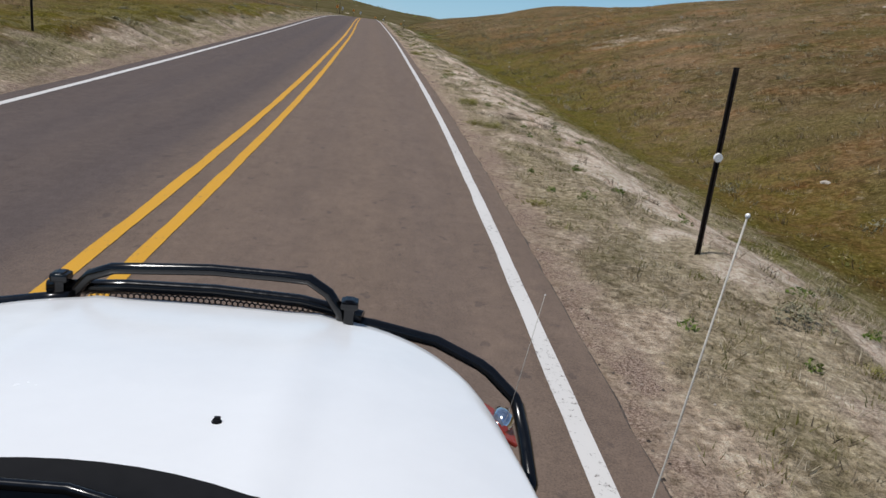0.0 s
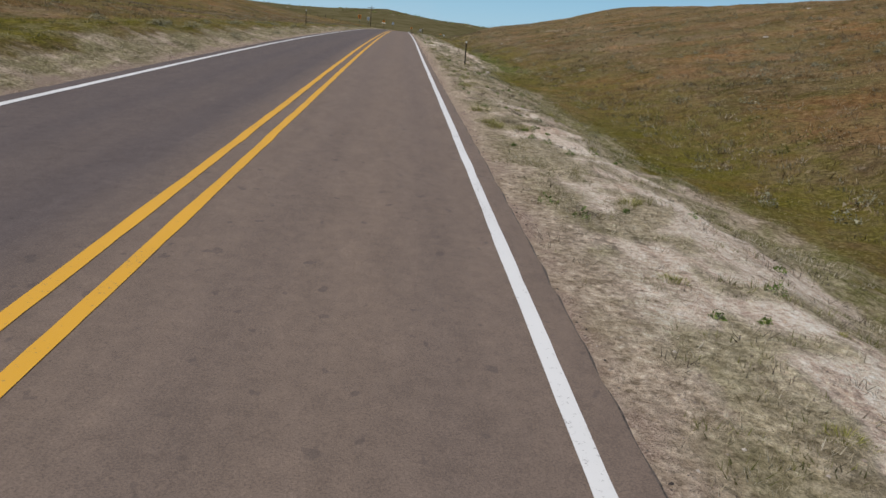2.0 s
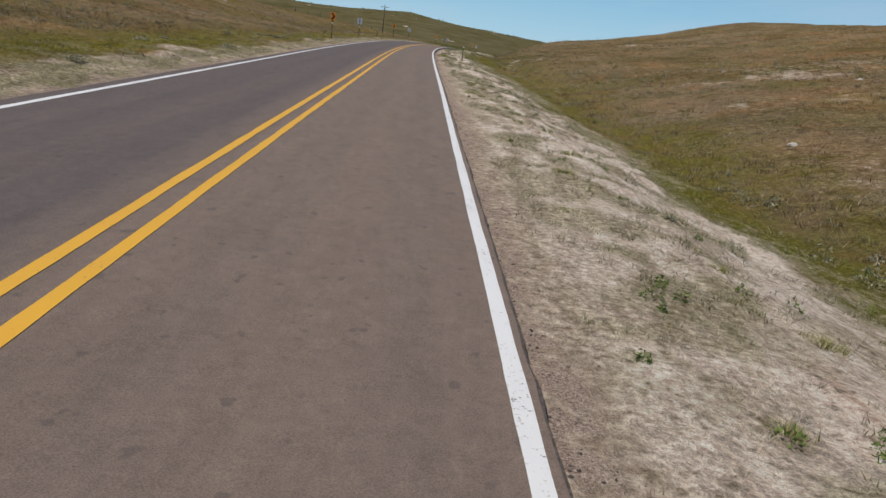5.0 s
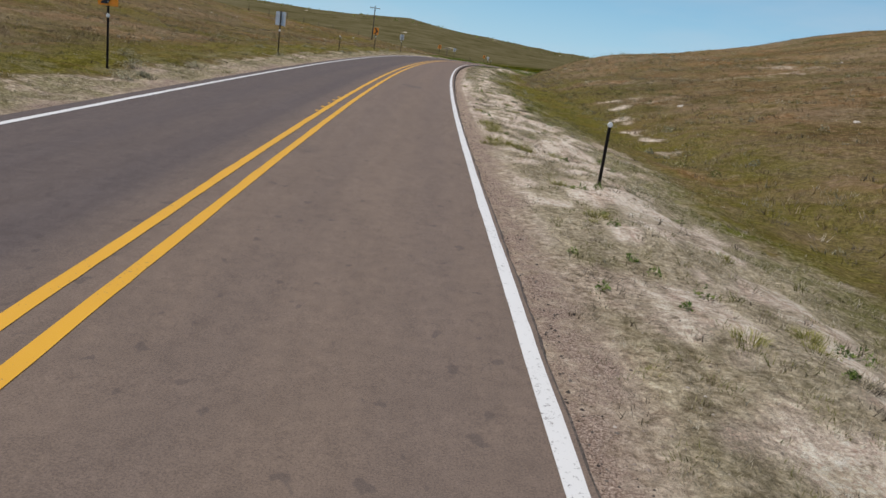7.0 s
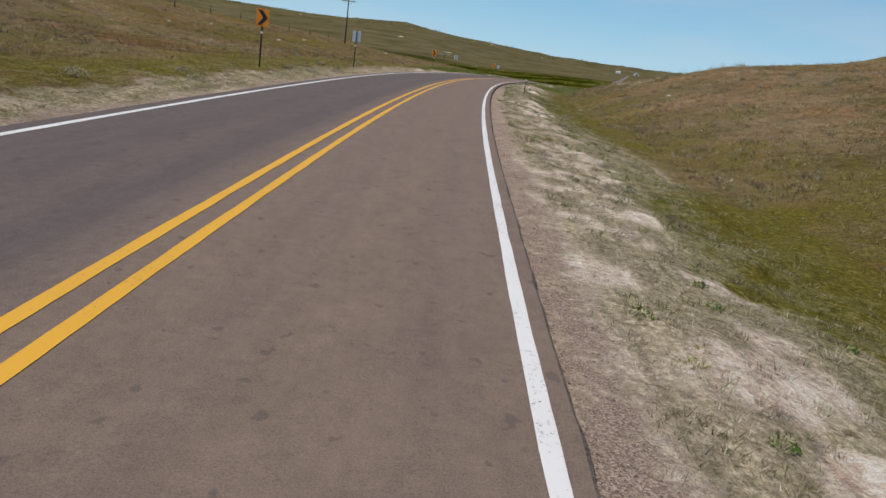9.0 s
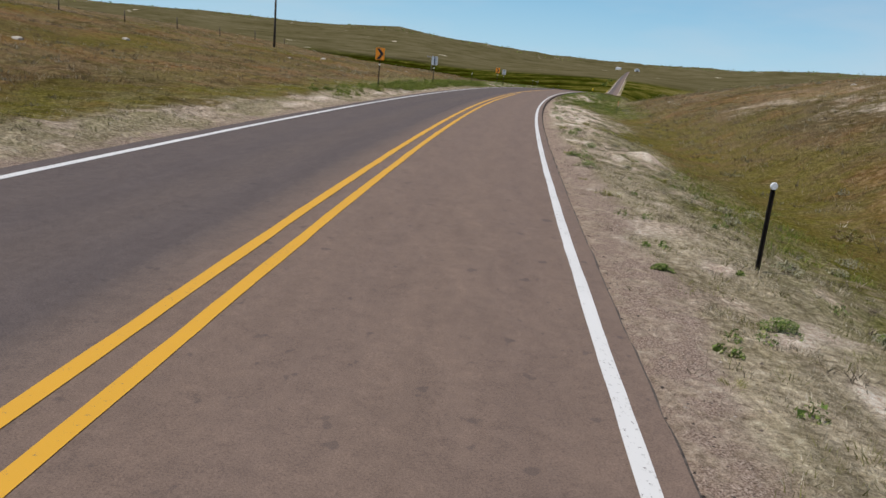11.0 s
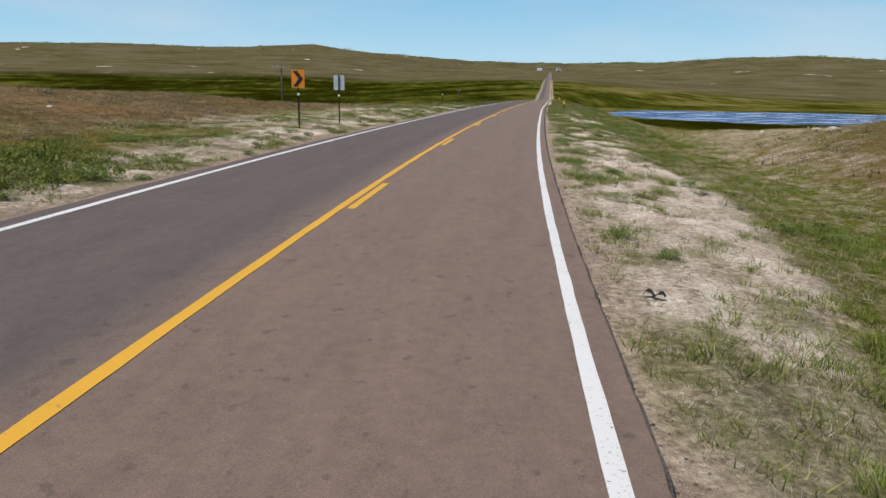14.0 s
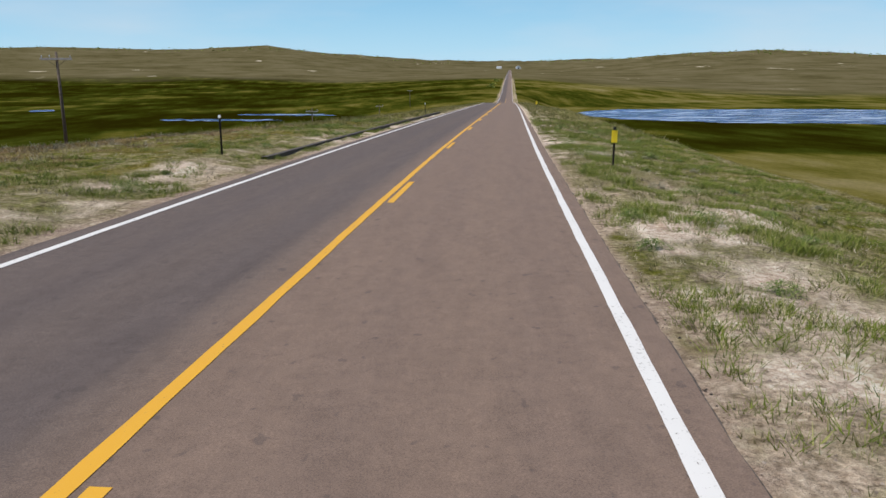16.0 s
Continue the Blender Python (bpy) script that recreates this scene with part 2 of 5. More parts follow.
def ground_material():
    m, n, l, b = material("soil_and_grass", .95)
    co = n.new("ShaderNodeTexCoord").outputs["Object"]
    lat, sand, green, wet, hill, gravel = (attr(n, k) for k in ("lat", "sand", "green", "wet", "hill", "gravel"))
    fine = noise_tex(n, l, co, 9, 6, .7)
    mid = noise_tex(n, l, co, 1.3, 5, .65)
    big = noise_tex(n, l, co, .11, 5, .6)
    tiny = noise_tex(n, l, co, 60, 3, .7)
    v = n.new("ShaderNodeCombineXYZ")
    l.new(lat, v.inputs[0]), l.new(attr(n, "run"), v.inputs[1])
    along = noise_tex(n, l, v.outputs[0], 1.0, 6, .62, (2.7, .36, 1))
    # thin dry grass over soil
    grass = ramp(n, l, fine, [(.25, (.165, .12, .086)), (.42, (.315, .243, .182)), (.58, (.50, .405, .318)), (.75, (.68, .575, .475))])
    lush = ramp(n, l, fine, [(.25, (.048, .041, .007)), (.5, (.122, .105, .020)), (.75, (.24, .205, .062))])
    embers = ramp(n, l, noise_tex(n, l, co, .42, 5, .6), [(.54, (0, 0, 0)), (.64, (1, 1, 1))])
    lush = mix(n, l, calc(n, l, "MULTIPLY", embers, .5), lush, (.16, .10, .032))
    pale = ramp(n, l, fine, [(.25, (.42, .33, .262)), (.4, (.56, .455, .375)), (.55, (.67, .565, .48)), (.75, (.78, .69, .61))])
    smudge = ramp(n, l, noise_tex(n, l, co, 2.2, 6, .75), [(.36, (1, 1, 1)), (.5, (0, 0, 0))])
    pale = mix(n, l, calc(n, l, "MULTIPLY", smudge, .35), pale, (.30, .245, .17))
    stones = ramp(n, l, tiny, [(.3, (.11, .076, .06)), (.45, (.25, .18, .145)), (.55, (.39, .295, .245)), (.72, (.66, .55, .475))])
    brown = ramp(n, l, mid, [(.3, (.05, .032, .012)), (.43, (.132, .088, .042)), (.56, (.205, .146, .077)), (.72, (.36, .285, .185))])
    rust = ramp(n, l, big, [(.38, (.20, .098, .033)), (.47, (.132, .092, .04)), (.56, (.15, .112, .064)), (.64, (.085, .075, .022))])
    brown = mix(n, l, .5, brown, rust)
    olive = ramp(n, l, fine, [(.3, (.062, .055, .016)), (.5, (.125, .105, .04)), (.72, (.23, .195, .10))])
    brown = mix(n, l, ramp(n, l, noise_tex(n, l, co, .45, 6, .7), [(.50, (0, 0, 0)), (.64, (.85, .85, .85))]), brown, olive)
    brown = mix(n, l, .6, brown, ramp(n, l, fine, [(.3, (.22, .22, .22)), (.5, (.5, .5, .5)), (.7, (.8, .79, .76))]), "OVERLAY")
    speck = ramp(n, l, noise_tex(n, l, co, 1.5, 4, .75), [(.62, (0, 0, 0)), (.70, (1, 1, 1))])
    brown = mix(n, l, calc(n, l, "MULTIPLY", speck, .6), brown, (.50, .42, .32))
    dusk = ramp(n, l, noise_tex(n, l, co, 1.1, 5, .7), [(.36, (1, 1, 1)), (.44, (0, 0, 0))])
    brown = mix(n, l, calc(n, l, "MULTIPLY", dusk, .65), brown, (.075, .054, .02))
    clot = noise_tex(n, l, co, 3.6, 5, .75)
    brown = mix(n, l, .75, brown, ramp(n, l, clot, [(.34, (.16, .15, .13)), (.46, (.42, .42, .40)), (.54, (.54, .54, .54)), (.68, (.86, .85, .84))]), "OVERLAY")
    brown = mix(n, l, ramp(n, l, noise_tex(n, l, co, .05, 5, .6), [(.46, (0, 0, 0)), (.6, (.45, .45, .45))]), brown, (.205, .165, .115))
    swath = noise_tex(n, l, co, .17, 5, .62)
    brown = mix(n, l, ramp(n, l, swath, [(.36, (.85, .85, .85)), (.50, (0, 0, 0))]), brown, olive)
    brown = mix(n, l, ramp(n, l, swath, [(.52, (0, 0, 0)), (.64, (.34, .34, .34))]), brown, (.190, .112, .06))
    grey = ramp(n, l, noise_tex(n, l, co, .09, 5, .65), [(.40, (.1, .1, .1)), (.58, (.75, .75, .75))])
    brown = mix(n, l, calc(n, l, "MULTIPLY", grey, .3), brown, ramp(n, l, clot, [(.34, (.065, .05, .032)), (.47, (.15, .118, .082)), (.55, (.225, .182, .135)), (.68, (.44, .375, .30))]))
    # matted drifts: dark olive scrub and rusty dead growth, a stride or two across
    mat_a, mat_b = noise_tex(n, l, co, .62, 5, .62), noise_tex(n, l, co, .30, 5, .6)
    brown = mix(n, l, ramp(n, l, mat_a, [(.36, (.75, .75, .75)), (.45, (0, 0, 0))]), brown, ramp(n, l, clot, [(.36, (.040, .033, .008)), (.5, (.085, .070, .022)), (.66, (.17, .14, .06))]))
    brown = mix(n, l, ramp(n, l, mat_b, [(.56, (0, 0, 0)), (.66, (.7, .7, .7))]), brown, ramp(n, l, clot, [(.36, (.10, .05, .02)), (.5, (.20, .115, .055)), (.66, (.36, .25, .15))]))
    cloud = noise_tex(n, l, co, .13, 6, .66)
    brown = mix(n, l, .62, brown, ramp(n, l, cloud, [(.36, (.27, .285, .22)), (.46, (.43, .425, .40)), (.54, (.55, .53, .52)), (.66, (.74, .68, .66))]), "OVERLAY")
    brown = mix(n, l, 1.0, brown, (1.0, .97, .97), "MULTIPLY")
    broad = noise_tex(n, l, co, .008, 4, .55, (1.2, 1.4, 1))
    damp = calc(n, l, "ADD", calc(n, l, "MULTIPLY", noise_tex(n, l, co, .05, 7, .68, (1.3, .4, 1)), .5), calc(n, l, "MULTIPLY", broad, .5))
    damp = calc(n, l, "ADD", damp, attr(n, "dry_flat"))
    flats = ramp(n, l, damp, [(.38, (.014, .0125, .0008)), (.45, (.021, .023, .0018)), (.50, (.032, .039, .0045)), (.55, (.070, .066, .010)), (.62, (.125, .108, .030)), (.70, (.18, .15, .07))])
    flats = mix(n, l, .3, flats, ramp(n, l, mid, [(.32, (.2, .2, .2)), (.5, (.5, .5, .5)), (.68, (.8, .8, .78))]), "OVERLAY")
    far = ramp(n, l, noise_tex(n, l, co, .012, 7, .7), [(.34, (.066, .056, .025)), (.45, (.090, .077, .037)), (.55, (.110, .094, .050)), (.68, (.140, .119, .072))])
    blow = ramp(n, l, noise_tex(n, l, co, .012, 4, .6, (1.2, .7, 1)), [(.682, (0, 0, 0)), (.70, (1, 1, 1))])
    far = mix(n, l, calc(n, l, "MULTIPLY", blow, .8), far, (.52, .46, .37))

    def edge(mask, soft=.22, k=mid):
        """A mask with a ragged edge."""
        a = calc(n, l, "ADD", mask, calc(n, l, "MULTIPLY", calc(n, l, "SUBTRACT", k, .5), 1.5))
        a = calc(n, l, "SUBTRACT", a, .5 - soft)
        return calc(n, l, "DIVIDE", a, 2 * soft, clamp=True)
    turf = ramp(n, l, fine, [(.28, (.13, .102, .06)), (.42, (.245, .20, .125)), (.56, (.37, .31, .215)), (.75, (.55, .475, .36))])
    fresh = ramp(n, l, fine, [(.28, (.034, .042, .005)), (.45, (.082, .094, .011)), (.6, (.140, .146, .026)), (.78, (.26, .25, .085))])
    tufty = ramp(n, l, noise_tex(n, l, co, 2.6, 5, .7), [(.42, (.25, .25, .25)), (.56, (1, 1, 1))])
    turf = mix(n, l, calc(n, l, "MULTIPLY", attr(n, "fresh"), tufty), turf, fresh)
    c = mix(n, l, edge(hill), grass, brown)
    c = mix(n, l, edge(green, .36), c, lush)
    crumbly = calc(n, l, "ADD", calc(n, l, "MULTIPLY", mid, .5), calc(n, l, "MULTIPLY", noise_tex(n, l, co, 3.4, 5, .7), .5))
    c = mix(n, l, edge(sand, .26, crumbly), c, pale)
    c = mix(n, l, calc(n, l, "MULTIPLY", edge(attr(n, "turf"), .3, fine), .8), c, turf)
    litter = noise_tex(n, l, co, 13, 5, .8)
    c = mix(n, l, .5, c, ramp(n, l, litter, [(.36, (.14, .14, .13)), (.5, (.5, .5, .5)), (.64, (.84, .84, .84))]), "OVERLAY")
    verge = ramp(n, l, calc(n, l, "MULTIPLY", calc(n, l, "ABSOLUTE", lat), .05), [(.17, (0, 0, 0)), (.2, (.55, .55, .55)), (.33, (.5, .5, .5)), (.5, (0, 0, 0))])
    c = mix(n, l, verge, c, ramp(n, l, along, [(.34, (.2, .2, .19)), (.5, (.5, .5, .5)), (.66, (.78, .78, .78))]), "OVERLAY")
    fleck = ramp(n, l, noise_tex(n, l, co, 4.5, 5, .75), [(.33, (1, 1, 1)), (.41, (0, 0, 0))])
    c = mix(n, l, calc(n, l, "MULTIPLY", fleck, .6), c, (.10, .080, .05))
    patchy = ramp(n, l, noise_tex(n, l, co, 3.1, 5, .7), [(.40, (.25, .25, .25)), (.54, (1, 1, 1))])
    c = mix(n, l, calc(n, l, "MULTIPLY", edge(gravel, .3), patchy), c, stones)
    # dry stems and litter lying every way over the near verge
    f1, f2 = noise_tex(n, l, co, 24, 4, .75, (1, .42, 1)), noise_tex(n, l, co, 24, 4, .75, (.42, 1, 1))
    f3 = noise_tex(n, l, co, 48, 4, .8)
    fibre_shade = calc(n, l, "ADD", calc(n, l, "MULTIPLY", calc(n, l, "ADD", calc(n, l, "MAXIMUM", f1, f2), calc(n, l, "MINIMUM", f1, f2)), .3), calc(n, l, "MULTIPLY", f3, .4))
    # dark end of this overlay paints the shade between blades and stems
    c = mix(n, l, calc(n, l, "MULTIPLY", verge, 1.1, True), c, ramp(n, l, fibre_shade, [(.40, (.2, .195, .19)), (.48, (.44, .44, .44)), (.53, (.55, .55, .55)), (.62, (.85, .85, .84))]), "OVERLAY")
    moss = ramp(n, l, noise_tex(n, l, co, .95, 6, .68), [(.42, (1, 1, 1)), (.52, (0, 0, 0))])
    moss = calc(n, l, "MULTIPLY", calc(n, l, "MULTIPLY", moss, verge), calc(n, l, "SUBTRACT", 1.0, calc(n, l, "MAXIMUM", calc(n, l, "MULTIPLY", gravel, .8), calc(n, l, "MULTIPLY", sand, .75))))
    c = mix(n, l, calc(n, l, "MULTIPLY", moss, 1.1, True), c, ramp(n, l, litter, [(.34, (.075, .066, .026)), (.5, (.20, .175, .092)), (.66, (.38, .33, .21))]))
    c = mix(n, l, edge(wet, .2, big), c, flats)
    c = mix(n, l, attr(n, "far"), c, far)
    c = mix(n, l, 1.0, c, (1.02, 1.0, .95), "MULTIPLY")
    l.new(c, b.inputs["Base Color"])
    b.inputs["Specular IOR Level"].default_value = .0
    bump(n, l, calc(n, l, "ADD", calc(n, l, "MULTIPLY", fine, .8), calc(n, l, "ADD", mid, calc(n, l, "MULTIPLY", tiny, .22))), 1.0, .10, b)
    return m


def asphalt_material():
    m, n, l, b = material("worn_asphalt", .82)
    co = n.new("ShaderNodeTexCoord").outputs["Object"]
    lat, run = attr(n, "lat"), attr(n, "run")
    v = n.new("ShaderNodeCombineXYZ")
    l.new(lat, v.inputs[0]), l.new(run, v.inputs[1])
    sv = v.outputs[0]
    grain = noise_tex(n, l, co, 90, 4, .8)
    stain = noise_tex(n, l, sv, 1.0, 6, .7, (2.2, .06, 1))
    blot = noise_tex(n, l, sv, .5, 5, .6, (1, .3, 1))
    base = ramp(n, l, stain, [(.3, (.108, .081, .070)), (.5, (.134, .102, .088)), (.7, (.158, .121, .105))])
    # tyre tracks darker and bluer, lane middles browner
    wheel = ramp(n, l, calc(n, l, "ABSOLUTE", calc(n, l, "SUBTRACT", calc(n, l, "ABSOLUTE", lat), 1.7)),
                 [(0.0, (1, 1, 1)), (.25, (.75, .75, .75)), (.6, (0, 0, 0)), (.85, (.1, .1, .1)), (1.0, (.5, .5, .5))])
    base = mix(n, l, calc(n, l, "MULTIPLY", wheel, calc(n, l, "MULTIPLY", blot, .8)), base, (.23, .163, .113))
    leftl = ramp(n, l, calc(n, l, "MULTIPLY_ADD", lat, .25), [(0.3, (1, 1, 1)), (.5, (0, 0, 0))])
    leftl.node.inputs["Fac"].links[0].from_node.inputs[2].default_value = .5
    base = mix(n, l, calc(n, l, "MULTIPLY", leftl, .7), base, (.101, .079, .074))
    base = mix(n, l, calc(n, l, "MULTIPLY", calc(n, l, "SUBTRACT", 1.0, leftl), .66), base, (.188, .137, .105))
    later = n.new("ShaderNodeMapRange")
    later.inputs["From Min"].default_value, later.inputs["From Max"].default_value, later.inputs["To Max"].default_value = 190, 270, .4
    l.new(run, later.inputs["Value"])
    base = mix(n, l, calc(n, l, "MULTIPLY", later.outputs["Result"], calc(n, l, "SUBTRACT", 1.0, leftl)), base, (.205, .134, .103))
    base = mix(n, l, .5, base, ramp(n, l, grain, [(.32, (.12, .12, .12)), (.52, (.5, .5, .5)), (.72, (.9, .87, .83))]), "OVERLAY")
    patch = noise_tex(n, l, sv, 2.4, 6, .75, (1.3, .3, 1))
    mottle = noise_tex(n, l, co, 7, 5, .75)
    base = mix(n, l, .22, base, ramp(n, l, mottle, [(.34, (.26, .26, .27)), (.5, (.5, .5, .5)), (.66, (.72, .71, .70))]), "OVERLAY")
    base = mix(n, l, .3, base, ramp(n, l, patch, [(.3, (.3, .3, .31)), (.5, (.5, .5, .5)), (.7, (.68, .67, .65))]), "OVERLAY")
    spots = ramp(n, l, noise_tex(n, l, sv, 1.3, 3, .5, (1, .55, 1)), [(.68, (0, 0, 0)), (.76, (1, 1, 1))])
    pits = ramp(n, l, noise_tex(n, l, sv, 5.5, 2, .5, (1, .7, 1)), [(.66, (0, 0, 0)), (.70, (1, 1, 1))])
    base = mix(n, l, calc(n, l, "MULTIPLY", pits, .4), base, (.06, .05, .048))
    base = mix(n, l, calc(n, l, "MULTIPLY", spots, .2), base, (.06, .052, .05))
    l.new(base, b.inputs["Base Color"])
    b.inputs["Specular IOR Level"].default_value = .15
    bump(n, l, grain, .7, .008, b)
    return m


def paint_material(name, color, worn):
    m, n, l, b = material(name, .65)
    co = n.new("ShaderNodeTexCoord").outputs["Object"]
    f = noise_tex(n, l, co, 28, 6, .75)
    g = noise_tex(n, l, co, 1.1, 5, .6)
    c = mix(n, l, calc(n, l, "MULTIPLY", g, .5), color, tuple(x * .72 for x in color))
    chips = ramp(n, l, calc(n, l, "ADD", f, calc(n, l, "MULTIPLY", g, .25)), [(worn, (0, 0, 0)), (worn + .06, (1, 1, 1))])
    l.new(mix(n, l, chips, c, (.13, .105, .09)), b.inputs["Base Color"])
    bump(n, l, noise_tex(n, l, co, 140, 3, .7), .3, .004, b)
    return m


def blade_material(name, stops, rough_=.75):
    m, n, l, b = material(name, rough_)
    geo = n.new("ShaderNodeNewGeometry")
    l.new(ramp(n, l, geo.outputs["Random Per Island"], stops), b.inputs["Base Color"])
    b.inputs["Specular IOR Level"].default_value = .2
    b.inputs["Subsurface Weight"].default_value = 0.0
    return m


def water_material():
    m, n, l, b = material("lake_water", .12)
    co = n.new("ShaderNodeTexCoord").outputs["Object"]
    # sky blue and pale glints on the ripples, painted into the base colour
    wave_glint = noise_tex(n, l, co, .05, 5, .65, (1, 3, 1))
    l.new(ramp(n, l, wave_glint, [(.38, (.008, .026, .10)), (.48, (.022, .06, .18)), (.55, (.13, .19, .34)), (.64, (.40, .46, .56))]), b.inputs["Base Color"])
    l.new(ramp(n, l, wave_glint, [(.4, (.12, .12, .12)), (.7, (.4, .4, .4))]), b.inputs["Roughness"])
    b.inputs["IOR"].default_value = 1.33
    b.inputs["Specular IOR Level"].default_value = .28
    bump(n, l, noise_tex(n, l, co, .9, 5, .75), 1.0, .9, b)
    return m


GROUND, ASPHALT = ground_material(), asphalt_material()
WHITE_PAINT = paint_material("white_road_paint", (.68, .655, .625), .72)
YELLOW_PAINT = paint_material("yellow_road_paint", (.66, .335, .016), .75)
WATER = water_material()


# ---------------------------------------------------------------- building helpers
def mesh_of(name, verts, faces, mat, smooth_=False):
    me = bpy.data.meshes.new(name)
    me.from_pydata(np.asarray(verts).tolist() if not isinstance(verts, list) else verts, [], faces if isinstance(faces, list) else np.asarray(faces).tolist())
    me.materials.append(mat)
    if smooth_:
        me.polygons.foreach_set("use_smooth", [True] * len(me.polygons))
    me.update()
    return me


def layer(me, name, values):
    me.attributes.new(name, "FLOAT", "POINT").data.foreach_set("value", np.asarray(values, np.float32).ravel())


def grid_faces(rows, cols):
    i = np.arange(rows * cols).reshape(rows, cols)
    return np.stack([i[:-1, :-1], i[:-1, 1:], i[1:, 1:], i[1:, :-1]], -1).reshape(-1, 4)


def empty(name, m):
    ob = new(name)
    ob.empty_display_size = .2
    ob.matrix_world = m
    return ob


def part(name, bm, mat, parent, label=""):
    me = bpy.data.meshes.new(name)
    bm.normal_update()
    bm.to_mesh(me)
    bm.free()
    me.materials.append(mat)
    ob = new(name, me)
    ob.parent = parent
    if label:
        tagged(ob, label)
    return ob


def box(bm, size, at=(0, 0, 0), turn=None, bevel=0.0):
    m = Matrix.Translation(at) @ (turn if turn is not None else Matrix()) @ Matrix.Diagonal((*size, 1))
    g = bmesh.ops.create_cube(bm, size=1, matrix=m)
    if bevel:
        edges = list({e for v in g["verts"] for e in v.link_edges})
        bmesh.ops.bevel(bm, geom=edges, offset=bevel, segments=2, affect="EDGES", profile=.6)
    return bm


def tube(bm, pts, radius, sides=8, cap=True):
    """A tube through points; radius may be a list."""
    pts = [Vector(p) for p in pts]
    rings = []
    side = None
    for i, p in enumerate(pts):
        t = (pts[min(i + 1, len(pts) - 1)] - pts[max(i - 1, 0)]).normalized()
        if side is None:
            side = t.orthogonal().normalized()
        side = (side - t * side.dot(t)).normalized()
        up = t.cross(side)
        r = radius[i] if isinstance(radius, (list, tuple)) else radius
        rings.append([bm.verts.new(p + (side * math.cos(a) + up * math.sin(a)) * r)
                      for a in (2 * math.pi * k / sides for k in range(sides))])
    for a, b in zip(rings, rings[1:]):
        for k in range(sides):
            f = bm.faces.new((a[k], a[(k + 1) % sides], b[(k + 1) % sides], b[k]))
            f.smooth = True
    if cap:
        bm.faces.new(rings[0][::-1])
        bm.faces.new(rings[-1])
    return bm


def at_road(s, d, sink=0.0, turn=0.0):
    """A pose on the ground beside the road, its y axis along the road."""
    x, y = plan(s, d)
    th = float(np.interp(s, S_ALL, TH_ALL))
    return pose(float(x), float(y), float(ground_z(s, d)) - sink, 0, 0, math.degrees(th) + turn)


# ---------------------------------------------------------------- ground
def steps(*spans):
    out = []
    for a, b, n in spans:
        out += list(np.linspace(a, b, n, endpoint=False))
    return np.array(out + [spans[-1][1]])


gs = np.concatenate([-np.geomspace(1480, 24, 26), steps((-20, 420, 1060), (420, 560, 180), (560, 720, 70)), np.geomspace(724, 4550, 110)])
half_r = np.concatenate([steps((0, 3.2, 3), (3.3, 4.4, 6), (4.4, 9, 24), (9, 15, 20), (15, 32, 26), (32, 80, 22)), np.geomspace(84, 4300, 40)])
half_l = np.concatenate([steps((0, 3.2, 3), (3.3, 4.6, 5), (4.6, 9, 16), (9, 15, 12), (15, 32, 16), (32, 80, 16)), np.geomspace(85, 4300, 36)])
gd = np.concatenate([-half_l[::-1], half_r[1:]])
SS, DD = np.meshgrid(gs, gd, indexing="ij")
GX, GY = plan(SS, DD)
GZ = ground_z(SS, DD)


SANDY = [(268.4, 5.8, 1.3, .6), (266.0, 6.0, 2.2, .9), (262.6, 6.1, 2.2, .9), (260.0, 6.3, 1.4, .7), (113.2, 12.1, 2.6, .6), (108.6, 11.9, 1.6, .4), (118.0, 12.3, 2.0, .5),
         (201.5, 11.1, 2.4, .8), (207.4, 11.6, 2.0, .6), (215.0, 12.8, 3.0, .9), (196.0, 10.7, 1.5, .5), (210.6, 13.4, 1.6, .6),
         (390.2, 6.0, 2.4, 1.2), (393.0, 4.6, 1.0, .6), (398.6, 5.1, 1.2, .7), (396.6, 6.3, 1.3, .8), (395.2, 4.5, .7, .7), (400.9, 4.3, .8, .4),
         (371.6, 5.6, 1.5, .9), (375.4, 4.9, .9, .5), (363.0, 5.6, 2.2, 1.4), (369.6, 4.9, 1.0, .5), (380.2, 6.6, .9, .6), (387.0, 5.0, .6, .5),
         (352.6, 5.2, 2.4, 1.0), (355.4, 6.0, 2.4, .9), (351.0, 4.5, .9, .6), (357.6, 6.8, 1.8, .8), (345.6, 5.4, .6, .4), (343.6, 4.9, .5, .4)]


def bare_spot(s, d):
    """Hollows of bare sand among the green of the last verge."""
    out = np.zeros(np.broadcast(s, d).shape)
    for s0, d0, ls, ld in SANDY:
        out = np.maximum(out, np.exp(-((s - s0) / ls) ** 4 - ((d - d0) / ld) ** 4))
    return out


def meadow(s, d, a):
    """Rank green grass where the verge meets the slope."""
    near = smooth(328, 333, s) * (1 - smooth(np.interp(a, [4, 6.4, 7.6], [346.5, 348.5, 354]), np.interp(a, [4, 6.4, 7.6], [349, 351.5, 362]), s)) * smooth(np.interp(s, [328, 332.5, 336, 341, 350], [5.4, 3.6, 3.7, 4.6, 5.2]), np.interp(s, [328, 332.5, 336, 341, 350], [6.4, 4.4, 4.5, 5.6, 6.4]), a) * (1 - smooth(9.5, 13, a))
    strip = .8 * smooth(92, 102, s) * (1 - smooth(126, 142, s)) * smooth(8.3, 9.2, a) * (1 - smooth(10.2, 11.4, a))
    strip = np.maximum(strip, .6 * smooth(264, 272, s) * (1 - smooth(288, 298, s)) * smooth(6.4, 7.2, a) * (1 - smooth(8.0, 9.4, a)))
    return np.where(d > 0, np.maximum(near, strip), 0)


